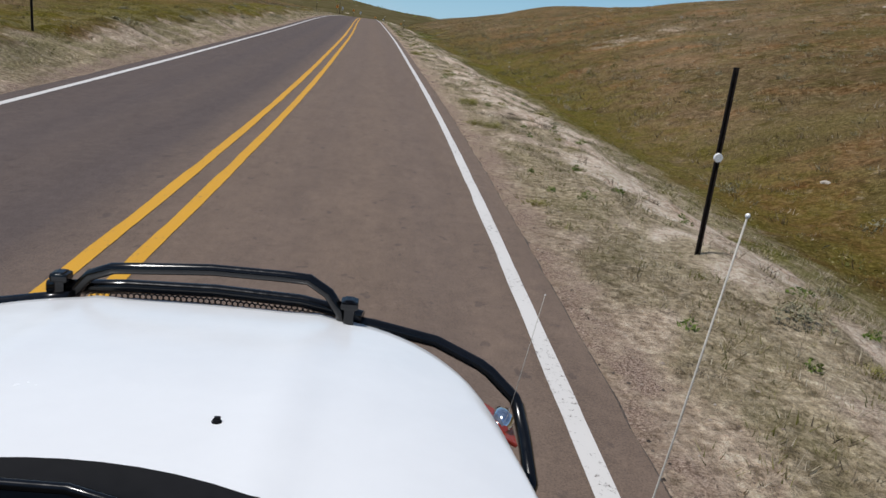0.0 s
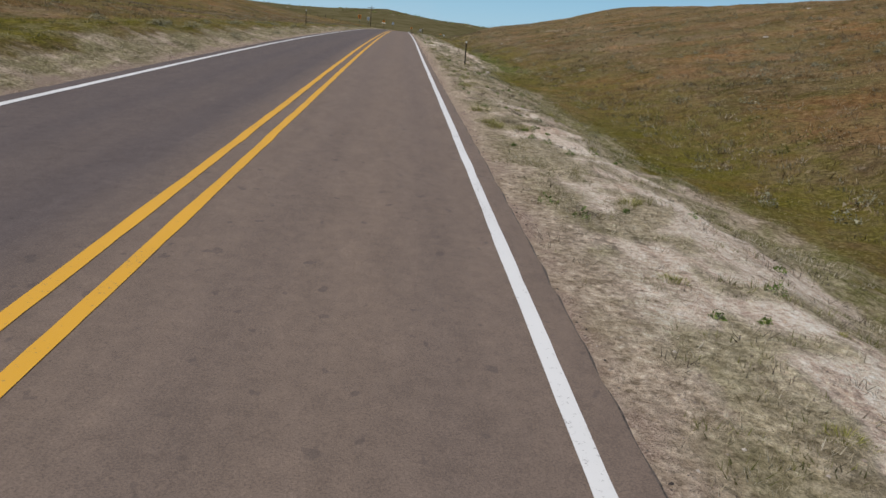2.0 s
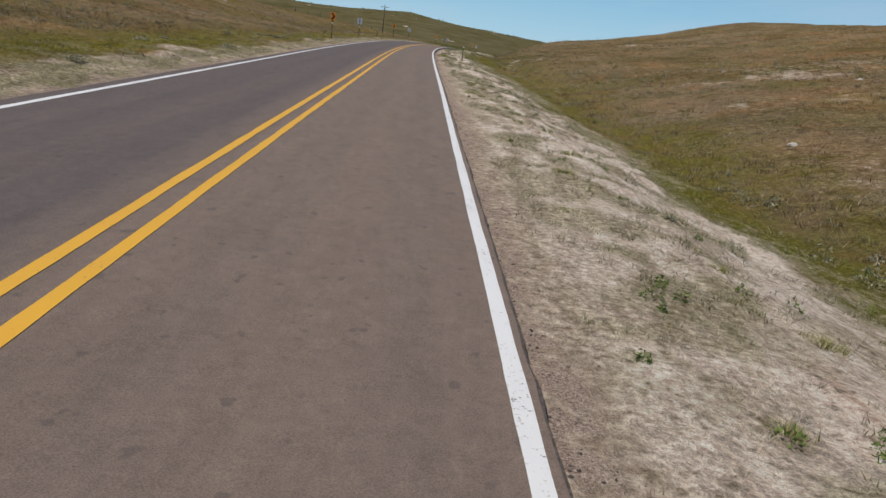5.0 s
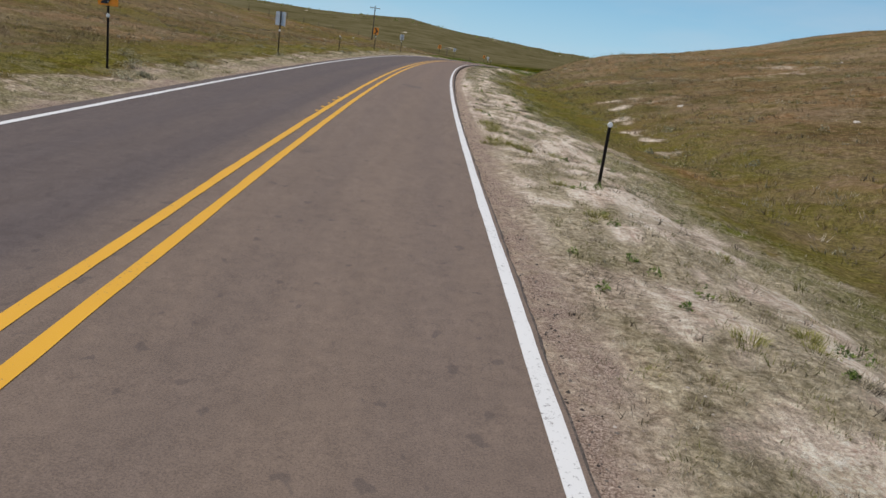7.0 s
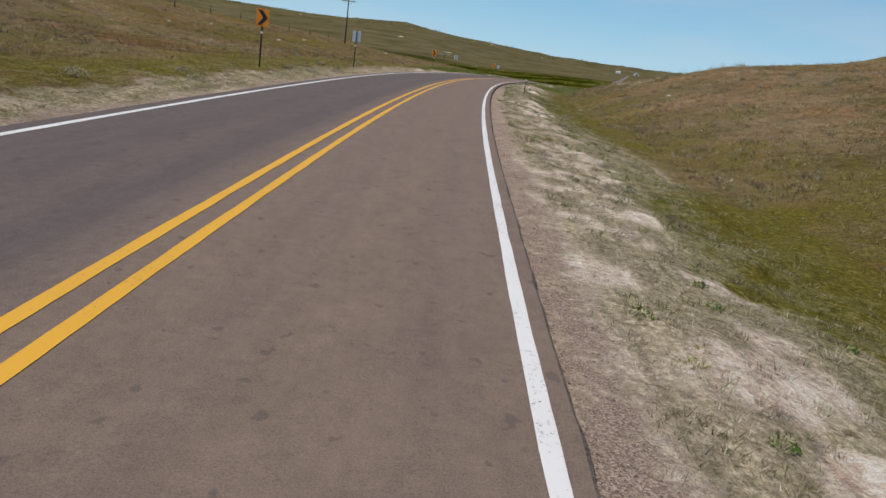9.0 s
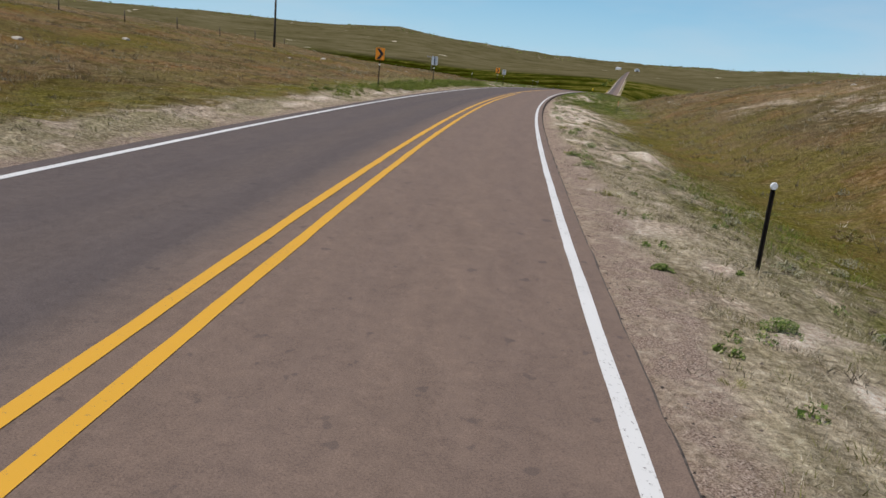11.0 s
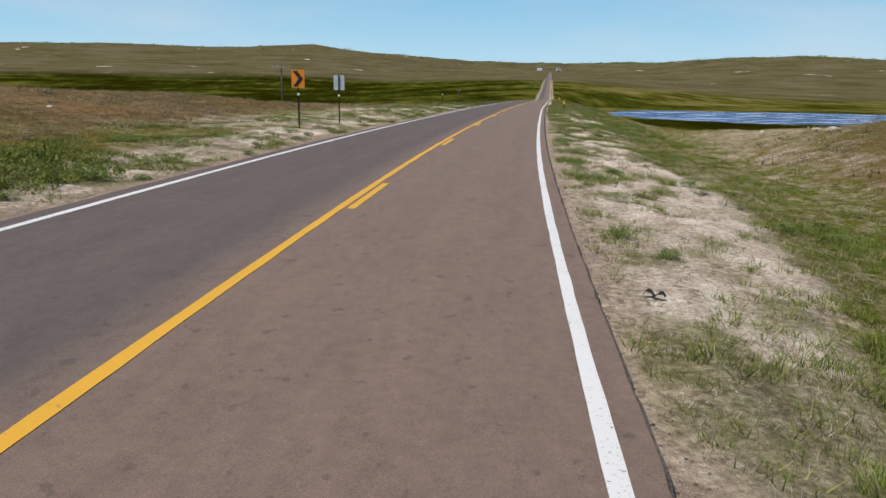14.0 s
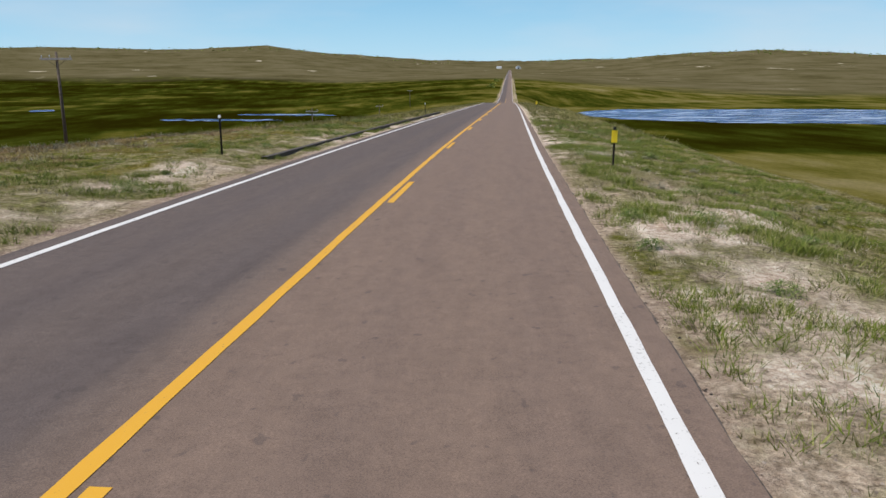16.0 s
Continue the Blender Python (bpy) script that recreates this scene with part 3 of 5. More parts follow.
def cover(s, d, x, y):
    """What grows or lies at a spot: bare sand, lush green, brown hill, gravel, wet flats, far land."""
    a = np.abs(d)
    n1, n2, n3 = rough(x, y, 1.5, 11) * .7 + rough(x, y, .6, 14) * .5, rough(x, y, 6, 12), rough(x, y, 26, 13)
    inner = np.where(d > 0, np.interp(s, [0, 55, 76, 94, 105, 135, 180, 198, 250, 262, 272, 288, 302, 340], [7.2, 7.2, 6.2, 6.2, 8.3, 8.2, 7.2, 6.1, 6.2, 6.6, 5.6, 5.5, 6.2, 6.8]), np.interp(s, [285, 310], [5.3, 6.1]))
    bare = np.where(d < 0, np.interp(s, [0, 40, 70, 240, 260, 280, 308, 320, 350, 365], [.4, .36, .16, .2, .3, .55, .6, .5, .42, .8]), np.interp(a, [3.4, 4.4, 5.3], [.05, .5, 1]) ** np.interp(s, [0, 90, 110, 170, 185, 235, 245, 262, 275, 300], [1, 1, .4, .4, .1, .1, 1, 1, .3, .2])) * np.where(d > 0, smooth(3.4, 4.0, a) * (1 - smooth(inner - .5, inner + 1.5, a + 1.1 * n2 + .9 * n1)), smooth(4.2, 5, a) * (1 - smooth(inner - .4, inner + 2.0, a + n2)))
    rich = np.interp(s, [0, 30, 60, 80, 100, 130, 170, 200, 240, 262, 284, 303, 314, 332, 342, 351, 357, 372, 380, 387, 393, 430], [1.2, 1.35, 1.25, .72, 1.2, 1.25, 1.1, 1.3, 1.1, 1.05, .95, .85, 1.3, 1.15, .6, 1.25, 1.25, .95, .5, .5, .95, .62])
    sand = bare * (rich + .62 * n1 + .38 * n2 - .32)
    sand = np.maximum(sand, .9 * smooth(.1, .8, n3 + .5 * n2) * smooth(12, 15, a) * (1 - smooth(26, 50, a)) * (d > 0) * (.3 + .3 * n1) * (1 - smooth(350, 385, s)))
    dry = smooth(360, 374, s) * (1 - smooth(396, 412, s)) * (d < -4.6) * (1 - smooth(9, 15, a + 2 * n2))
    sand = np.maximum(sand, dry * (.55 + .35 * n2 + .2 * n1))
    green = np.where(d > 0, smooth(inner - .2, inner + 1.6, a + 1.0 * n2 + .8 * n1) * (1 - smooth(9.5, 18, a + 4 * n2 + 1.5 * n1)) * (.66 + .3 * n3 + .3 * n2 + .25 * n1), smooth(inner - .2, inner + 1.2, a + .6 * n1) * (1 - smooth(8, 11.5, a + 1.5 * n2)) * .85)
    green = green * np.interp(s, [0, 60, 200, 300, 380], [.85, 1.0, 1.0, .9, .8]) * (.9 + .3 * n2) + smooth(330, 375, s) * smooth(3.8, 5, a) * (.42 + .4 * n1 + .2 * n2) * (1 - .85 * smooth(8, 11.5, a + 1.5 * n2))
    green = np.where(d < 0, np.maximum(green, smooth(296, 310, s) * (1 - smooth(345, 360, s)) * smooth(5, 6, a) * (1 - smooth(8, 10, a)) * .95), green)
    green = np.where(d < 0, np.maximum(green, (.18 + .5 * n2) * smooth(8.5, 12, a) * (1 - smooth(345, 370, s))), green)
    sand = sand * (1 - smooth(495, 530, s))
    lushl = smooth(298, 312, s) * (1 - smooth(342, 358, s)) * (d < 0)
    sand = sand * (1 - .8 * lushl * smooth(4.8, 5.4, a))
    brown_end = np.where(d > 0, np.interp(a, [8, 20, 60], [352, 375, 415]) + 10 * n3 + 5 * n2, 480 + 0 * s)
    hill = smooth(inner + .8, inner + 2.4, a + .8 * n2) * (1 - smooth(brown_end, brown_end + np.where(d > 0, 26, 100), s))
    hill = np.where((d < 0) & (s < 300), np.maximum(hill, smooth(inner - .3, inner + .9, a + .7 * n1)), hill)
    green = np.where((d > 0) & (s < 620), np.maximum(green, smooth(brown_end - 8, brown_end + 20, s) * smooth(8, 12, a) * (.62 + .3 * n3 + .25 * n2)), green)
    edge = np.interp(s, [0, 30, 60, 100, 185, 195, 220, 245, 262, 285, 300, 335, 350, 400], [3.7, 3.6, 3.5, 3.5, 3.55, 4.0, 3.9, 3.7, 3.7, 4.2, 3.7, 3.5, 3.36, 3.36])
    gravel = np.where(d > 0, 1 - smooth(edge - .3, edge + .3, a + .25 * n1), 1 - smooth(4.1, 4.7, a + .25 * n1))
    gravel = gravel * (1 - smooth(4.2, 4.6, a) * smooth(480, 520, s))
    pull = smooth(405, 425, s) * (1 - smooth(500, 530, s)) * (1 - smooth(4.6, 5.4, a))
    sand = np.maximum(sand, pull * .95)
    rut = np.exp(-((d - 3.72) / .13) ** 2) + .7 * np.exp(-((d - 4.75) / .22) ** 2)
    sand = np.maximum(sand, rut * smooth(186, 194, s) * (1 - smooth(214, 226, s)) * (.8 + .4 * n1))
    gravel = gravel * (1 - .8 * np.clip(rut, 0, 1) * smooth(186, 194, s) * (1 - smooth(214, 226, s)))
    mound = np.exp(-((s - 292.4) / .7) ** 2 - ((d - 6.5) / .8) ** 2) + np.exp(-((s - 403) / .8) ** 2 - ((d - 6.2) / .7) ** 2)
    sand = np.maximum(sand, 1.5 * mound)
    green = green * (1 - np.clip(mound, 0, 1))
    z = ground_z(s, d)
    wet = smooth(-7.5, -11, z) * smooth(420, 520, s)
    wet = np.maximum(wet, smooth(395, 470, s) * smooth(60, 130, a) * .8)
    wet = np.maximum(wet, smooth(455, 560, s) * smooth(5, 16, a))
    wet = np.maximum(wet, smooth(540, 620, s) * smooth(4.4, 6.4, a))
    rr = np.hypot(x - 14, y - 388)
    brg = np.degrees(np.arctan2(14 - x, y - 388))
    start = np.interp(brg, [-40, -20, -13, -6, 4, 12], [640, 700, 760, 900, 1020, 1080]) + 60 * rough(x, y, 130, 17)
    far = smooth(start, start + 190, rr)
    # how dry the flats are: rank dark marsh on one side, olive meadow on the other
    dry_flat = np.interp(brg, [-30, -15, -11, 0], [.075, .06, .02, -.035])
    dry_flat = np.where((brg < -12) & (rr < 330), np.interp(rr, [120, 190, 225, 300, 330], [.11, .09, -.04, -.05, .02]), dry_flat)
    dry_flat = dry_flat + .03 * rough(x, y, 70, 18) + .03 * rough(x, y, 28, 19)
    thick = np.interp(s, [0, 9, 14, 21, 40, 60, 85, 110, 130, 175, 200, 225, 255, 268, 285, 304, 314, 326, 332, 350, 357, 372, 380, 388, 394, 400], [.52, .5, .15, .16, .22, .36, .42, .22, .3, .42, .2, .35, .55, .45, .5, .46, .15, .24, .9, .3, .2, .4, .75, .7, .5, .72])
    clump = rough(x, y, .75, 81) * .75 + rough(x, y, 2.2, 82) * .4 + rough(x, y, .33, 83) * .45
    near = smooth(3.6, 4.2, a) * (1 - smooth(4.8, 5.9, a))
    reach = np.interp(s, [320, 350], [0, 1]) + np.where(d < 0, .6, 0)
    pit = bare_spot(s, d) * np.where(a > 9.5, .22 + .8 * n1 + .5 * rough(x, y, 1.1, 20), .75 + .5 * n1)
    sand = np.maximum(sand, 1.15 * pit)
    green = green * (1 - np.clip(1.1 * pit, 0, 1)) * (1 - smooth(600, 720, s))
    turf = smooth(.05, .38, clump + thick - .36 + .32 * near * ((s < 290) | (np.abs(s - 341.5) < 7.5)) + np.where(d < 0, .3 * (s < 265) + .15 * (s > 305) * (s < 355), .5 * smooth(inner - .8, inner + .4, a))) * smooth(np.interp(s, [330, 345], [3.5, 3.3]), np.interp(s, [330, 345], [4.1, 3.6]), a) * (1 - smooth(inner + .8 + 2.5 * reach, inner + 2.8 + 3 * reach, a + .8 * n2)) * (1 - .9 * gravel) * (1 - np.clip(1.3 * mound + pit, 0, 1))
    green = np.maximum(green, turf * smooth(335, 372, s) * .85)
    turf = np.where((d < 0) & (s < 300), turf * (1 - .85 * smooth(inner - .3, inner + .7, a + .5 * n1)), turf)
    lea = meadow(s, d, a + .7 * n2 + .5 * n1)
    green, turf = np.maximum(green, .95 * lea), np.maximum(turf, lea)
    sand = sand * (1 - lea)
    fresh = np.clip(lea + smooth(324, 342, s) * (.75 + .5 * n2) + .35 * smooth(.1, .8, n2 + .5 * n1) + .7 * smooth(inner - .8, inner + .6, a), 0, 1)
    return sand, green, hill, gravel, wet, far, turf, fresh, dry_flat


me = mesh_of("ground", np.stack([GX, GY, GZ], -1).reshape(-1, 3), grid_faces(len(gs), len(gd)), GROUND, True)
for key, val in zip(("sand", "green", "hill", "gravel", "wet", "far", "turf", "fresh", "dry_flat"), cover(SS, DD, GX, GY)):
    layer(me, key, val)
layer(me, "lat", DD)
layer(me, "run", SS)
ground = tagged(new("ground", me), "dry prairie ground with bare sandy verges and brown grass hills", "ground", kind="structure")


# ---------------------------------------------------------------- road and its markings
def ribbon(name, s_list, d_list, lift, mat, wobble=0.0, skirt=0.0, drift=0.0):
    """A strip laid on the road, with its edges turned down by skirt."""
    S, D = np.meshgrid(s_list, d_list, indexing="ij")
    D = D + drift * np.interp(S, [0, 92, 110, 232, 255, 300, 375, 395], [0, 0, 1, 1, 0, -.3, 0, -.4])
    if wobble:
        D = D.copy()
        D[:, 0] -= wobble * (rough(S[:, 0], S[:, 0] * 0, .5 if skirt else .8, 21) + rough(S[:, 0], S[:, 0] * 0, .23, 22) * .5)
        D[:, -1] += wobble * (rough(S[:, 0], S[:, 0] * 0 + 9, .35 if skirt else .8, 23) + rough(S[:, 0], S[:, 0] * 0, .23, 24) * .5)
    if skirt:
        D[:, D[0] > 3.3] += np.interp(S[:, :1], [0, 60, 100, 190, 230, 300, 400], [-.07, -.08, -.2, -.24, -.12, -.12, -.10])
    X, Y = plan(S, D)
    Z = road_z(S) - bank(S) * D + lift
    if skirt:
        X, Y, Z, D, S = (np.concatenate([q[:, :1], q, q[:, -1:]], 1) for q in (X, Y, Z, D, S))
        Z[:, 0] -= skirt
        Z[:, -1] -= skirt
    me = mesh_of(name, np.stack([X, Y, Z], -1).reshape(-1, 3), grid_faces(*X.shape), mat)
    layer(me, "lat", D)
    layer(me, "run", S)
    return new(name, me)


road_s = np.concatenate([-np.geomspace(1400, 22, 14), steps((-20, 440, 1840), (440, 720, 280)), np.geomspace(722, ROAD_END, 160)])
tagged(ribbon("road", road_s, [-3.95, -3.2, -1.8, 0, 1.5, 2.6, 3.38], 0, ASPHALT, .011, .16), "two-lane worn grey-brown asphalt highway", "road", kind="structure")
crumb_s = steps((-20, 440, 4600))
CRUMB = plain("crumbled_asphalt", (.085, .066, .055), .95, 0, .6, 34)
# crumbled edge strip; its dark colour also paints the shade beside the drop
for d0, d1, tag in ((3.33, 3.42, "right"), (-4.0, -3.92, "left")):
    tagged(ribbon("shaded_broken_edge_" + tag, crumb_s, [d0, d1], -.045, CRUMB, .015, .12), "crumbling broken edge of the asphalt, darkened like the shade beside its drop", "road edge", kind="structure")
line_s = np.concatenate([-np.geomspace(1400, 22, 14), steps((-20, 440, 1840), (440, 720, 280)), np.geomspace(722, 2000, 90)])
for d, w, tag in ((3.015, .061, "right"), (-3.60, .063, "left")):
    tagged(ribbon("edge_line_" + tag, line_s, [d - w, d + w], .005, WHITE_PAINT, .006, 0, .035 if d > 0 else 0), "worn white painted road edge line", "road marking", kind="structure")
yellow_s = line_s[line_s < 800]
tagged(ribbon("centre_line_left", yellow_s, [-.235, -.11], .005, YELLOW_PAINT, .007), "solid yellow centre line on asphalt", "road marking", kind="structure")
tagged(ribbon("centre_line_right", yellow_s[yellow_s < 336.0], [.11, .235], .005, YELLOW_PAINT, .007), "solid yellow line beside the centre line", "road marking", kind="structure")
for k in range(14):
    a = 339.7 + 12.63 * k
    tagged(ribbon("centre_dash", np.linspace(a, a + 3.05, 12), [-.055, .065], .005, YELLOW_PAINT, .004),
           "broken yellow centre dash on asphalt", "road marking", "dashes of the centre line", "structure")


# ---------------------------------------------------------------- lake and ponds
def water_sheet(name, label, bearings, near, far, wave, seed):
    """A water surface between two shores given by bearing and distance from the end of the drive."""
    b = np.linspace(bearings[0], bearings[1], 140)
    t = np.linspace(0, 1, 140)
    r0 = np.interp(t, np.linspace(0, 1, len(near)), near)
    r1 = np.interp(t, np.linspace(0, 1, len(far)), far)
    pinch = smooth(0, .04, t) * (1 - smooth(.96, 1, t))
    mid = (r0 + r1) / 2
    r0 = mid + (r0 - mid) * pinch + pinch * wave * (rough(t * 140, t * 0, 9, seed) + .6 * rough(t * 140, t * 0, 3, seed + 1))
    r1 = mid + (r1 - mid) * pinch + pinch * wave * (rough(t * 140, t * 0, 11, seed + 2) + .6 * rough(t * 140, t * 0, 3.4, seed + 3))
    k = np.linspace(0, 1, 6)[None, :]
    r = r0[:, None] * (1 - k) + np.maximum(r1, r0 + .3)[:, None] * k
    a = np.radians(b)[:, None]
    v = np.stack([14 - np.sin(a) * r, 388 + np.cos(a) * r, np.full_like(r, -12.93)], -1).reshape(-1, 3)
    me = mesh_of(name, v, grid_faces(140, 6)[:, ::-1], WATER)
    return tagged(new(name, me), label, "water", kind="structure")


water_sheet("water", "wind-ruffled blue prairie lake among marsh grass", (-17.4, -62), (372, 338, 326, 325, 328, 334, 334, 330, 325, 318, 308, 300), (386, 438, 440, 448, 458, 468, 476, 484, 490, 495, 498, 500), 5, 41)
water_sheet("water", "narrow marsh pond reflecting blue sky", (12.2, 3.6), (350, 338, 332, 330), (362, 352, 345, 338), 3.5, 45)
water_sheet("water", "narrow marsh pond reflecting blue sky", (7.0, -3.2), (382, 372, 368, 372), (392, 388, 382, 378), 3.0, 49)
water_sheet("water", "thin far strip of marsh water", (0.2, -5.4), (505, 500, 505), (535, 540, 530), 3, 53)
water_sheet("water", "thin far strip of marsh water", (20.3, 18.8), (470, 466, 470), (490, 494, 488), 3, 57)


# ---------------------------------------------------------------- posts and signs
STEEL = plain("dark_rusty_steel", (.028, .020, .017), .6, .5, .4, 14)
REFLECT = plain("white_reflector", (.82, .82, .80), .25, 0, .08, 40)
ORANGE = plain("orange_sign_sheeting", (.83, .27, .012), .42, 0, .07, 5)
BLACK = plain("black_sign_film", (.012, .011, .013), .45, 0, .2, 9)
ALU = plain("bare_aluminium_back", (.62, .63, .66), .45, .35, .08, 7)
YELLOW = plain("yellow_marker_sheeting", (.86, .62, .02), .4, 0, .07, 8)
WOOD = plain("weathered_pole_wood", (.105, .078, .058), .9, 0, .35, 6)
PALE_WOOD = plain("grey_crossarm_wood", (.36, .33, .30), .9, 0, .2, 6)
GLASSY = plain("grey_insulator", (.45, .47, .48), .25, 0, .1, 30)


def u_channel(bm, length, w=.042, t=.024, wall=.006, sink=.4):
    """A flanged steel channel post, standing on z = 0, its open side to -y."""
    prof = [(-w / 2 - .008, 0), (-w / 2, 0), (-w / 2 + .008, t), (w / 2 - .008, t), (w / 2, 0), (w / 2 + .008, 0),
            (w / 2 + .008, -wall), (w / 2 - wall, -wall), (w / 2 - .008 - wall, t - wall), (-w / 2 + .008 + wall, t - wall), (-w / 2 + wall, -wall), (-w / 2 - .008, -wall)]
    rings = [[bm.verts.new((x, y, z)) for x, y in prof] for z in (-sink, length * .5, length)]
    for a, b in zip(rings, rings[1:]):
        for i in range(len(prof)):
            j = (i + 1) % len(prof)
            bm.faces.new((a[i], a[j], b[j], b[i]))
    bm.faces.new(rings[-1])
    return bm


def disc(bm, r, thick, at):
    m = Matrix.Translation(at) @ Euler((radians(90), 0, 0)).to_matrix().to_4x4()
    bmesh.ops.create_cone(bm, cap_ends=True, segments=16, radius1=r, radius2=r * .86, depth=thick, matrix=m)
    return bm


def delineator(m, label, height=1.16, top=True, dot=None):
    root = empty("delineator_post", m)
    part("post", u_channel(bmesh.new(), height), STEEL, root)
    z = height - .02 if dot is None else dot
    part("reflector", disc(bmesh.new(), .048, .022, (0, -.02, z)), REFLECT, root, "round white reflector")
    bm = bmesh.new()
    box(bm, (.012, .03, .012), (0, -.002, z), bevel=.002)
    part("rivet", bm, ALU, root)
    return tagged(root, label, "road post", "delineator posts along the road")


SIGN_W, SIGN_H = .50, .66


def sign_plate(bm, w, h, r=.04, y0=0.0, y1=.004):
    pts = []
    for cx, cz, a0 in ((w / 2 - r, h / 2 - r, 0), (-w / 2 + r, h / 2 - r, 90), (-w / 2 + r, -h / 2 + r, 180), (w / 2 - r, -h / 2 + r, 270)):
        for k in range(5):
            a = radians(a0 + 22.5 * k)
            pts.append((cx + r * math.cos(a), cz + r * math.sin(a)))
    f = [bm.verts.new((x, y0, z)) for x, z in pts]
    g = [bm.verts.new((x, y1, z)) for x, z in pts]
    bm.faces.new(f)
    bm.faces.new(g[::-1])
    for i in range(len(pts)):
        j = (i + 1) % len(pts)
        bm.faces.new((f[j], f[i], g[i], g[j]))
    return bm


def chevron_sign(m, label, tall=1.68, faces_camera=True):
    """A curve sign on a steel channel: orange with a black arrow, or its bare back."""
    root = empty("chevron_sign", m)
    part("post", u_channel(bmesh.new(), tall + SIGN_H / 2 + .02), STEEL, root)
    bm = sign_plate(bmesh.new(), SIGN_W, SIGN_H, y0=-.014, y1=-.009) if faces_camera else sign_plate(bmesh.new(), SIGN_W, SIGN_H, y0=.032, y1=.037)
    bmesh.ops.translate(bm, verts=bm.verts, vec=(0, 0, tall))
    if faces_camera:
        plate = part("sign_plate", bm, ORANGE, root, "orange sheet sign plate with rounded corners")
        bm = bmesh.new()
        hh = .285
        o = [(-.195, hh), (-.015, hh), (.205, 0), (-.015, -hh), (-.195, -hh), (.025, 0)]
        f = [bm.verts.new((x, -.0185, tall + z)) for x, z in o]
        g = [bm.verts.new((x, -.0145, tall + z)) for x, z in o]
        for q in ((0, 5, 2, 1), (5, 4, 3, 2)):
            bm.faces.new([f[i] for i in q])
            bm.faces.new([g[i] for i in q[::-1]])
        for i in range(6):
            bm.faces.new((f[i], f[(i + 1) % 6], g[(i + 1) % 6], g[i]))
        arrow = part("arrow", bm, BLACK, root, "black chevron pointing right")
        for z in (.235, -.235):
            part("bolt", disc(bmesh.new(), .013, .012, (0, -.022, tall + z)), ALU, root)
    else:
        part("sign_plate", bm, ALU, root, "bare grey aluminium back of the sign plate")
        for z in (.235, -.235):
            part("bolt", disc(bmesh.new(), .013, .016, (0, -.004, tall + z)), ALU, root)
    part("reflector", disc(bmesh.new(), .05, .02, (0, -.018, tall - SIGN_H / 2 - .24)), REFLECT, root, "round white reflector on the post")
    return tagged(root, label, "road sign", "curve signs along the left verge")


for s, d, h, dot in ((7.2, 5.2, 1.9, 1.02), (89.8, 5.42, 1.16, None), (183.8, 5.42, 1.1, None), (277.6, 5.45, 1.1, None)):
    x = delineator(at_road(s, d), "black steel delineator post with a white reflector on the sandy verge", h, dot=dot)
for s, d, h in ((18.5, -6.2, 1.35), (114.5, -6.1, 1.2), (230, -6.0, 1.15), (350.3, -6.02, 1.15), (411, -6.13, 1.1), (462, -6.1, 1.1)):
    delineator(at_road(s, d), "black steel delineator post in roadside weeds", h)
for s, tall in ((190.4, 1.86), (249.5, 1.88), (310.3, 1.86), (369.2, 1.86)):
    chevron_sign(at_road(s, -6.0), "orange curve sign with a black chevron on a dark steel post", tall, True)
for s, d, tall in ((209.6, -5.8, 1.86), (267.6, -5.65, 1.9), (329, -6.05, 1.88), (375.2, -6.05, 1.84)):
    chevron_sign(at_road(s, d), "bare aluminium back of a curve sign on a dark steel post", tall, False)


def yellow_marker(m):
    root = empty("object_marker", m)
    part("post", u_channel(bmesh.new(), 1.0), STEEL, root)
    bm = sign_plate(bmesh.new(), .16, .34, .02, -.014, -.009)
    bmesh.ops.translate(bm, verts=bm.verts, vec=(0, 0, .80))
    part("marker_plate", bm, YELLOW, root, "small yellow sheet plate")
    part("reflector", disc(bmesh.new(), .045, .03, (0, -.02, 1.02)), BLACK, root, "dark round cap")
    return tagged(root, "small yellow object marker on a dark steel post by the verge", "road marker")


yellow_marker(at_road(411, 4.95))
yellow_marker(at_road(486, 5.2))


def stake(m):
    root = empty("survey_stake", m)
    bm = bmesh.new()
    tube(bm, [(0, 0, -.2), (.01, 0, .4), (.03, 0, .82)], .016, 6)
    part("rod", bm, STEEL, root)
    bm = bmesh.new()
    tube(bm, [(.03, 0, .80), (.04, 0, 1.0), (.055, 0, 1.2)], .02, 6)
    part("top_sleeve", bm, plain("orange_stake", (.62, .14, .045), .6, 0, .2, 20), root, "faded orange sleeve")
    return tagged(root, "thin dark marker stake with an orange top in grass", "marker stake")


stake(at_road(333.4, 8.9))


def power_pole(m, height=8.7, arm=2.6):
    root = empty("power_pole", m)
    bm = bmesh.new()
    tube(bm, [(0, 0, -.6), (.01, 0, height * .5), (0, 0, height)], [.155, .13, .10], 12)
    part("pole", bm, WOOD, root)
    bm = bmesh.new()
    box(bm, (arm, .13, .17), (0, -.15, height - .62), bevel=.01)
    part("crossarm", bm, PALE_WOOD, root, "pale grey wooden crossarm")
    for k in (-1, 1):
        bm = bmesh.new()
        tube(bm, [(k * arm * .3, -.13, height - .68), (0, -.10, height - 1.3)], .015, 6)
        part("brace", bm, STEEL, root)
    for x in (-arm * .45, -arm * .2, arm * .45):
        bm = bmesh.new()
        tube(bm, [(x, -.14, height - .53), (x, -.14, height - .43), (x, -.14, height - .36), (x, -.14, height - .3)], [.02, .05, .045, .02], 10)
        part("insulator", bm, GLASSY, root)
    return tagged(root, "weathered wooden power pole with a crossarm on the prairie", "power pole", "power poles")


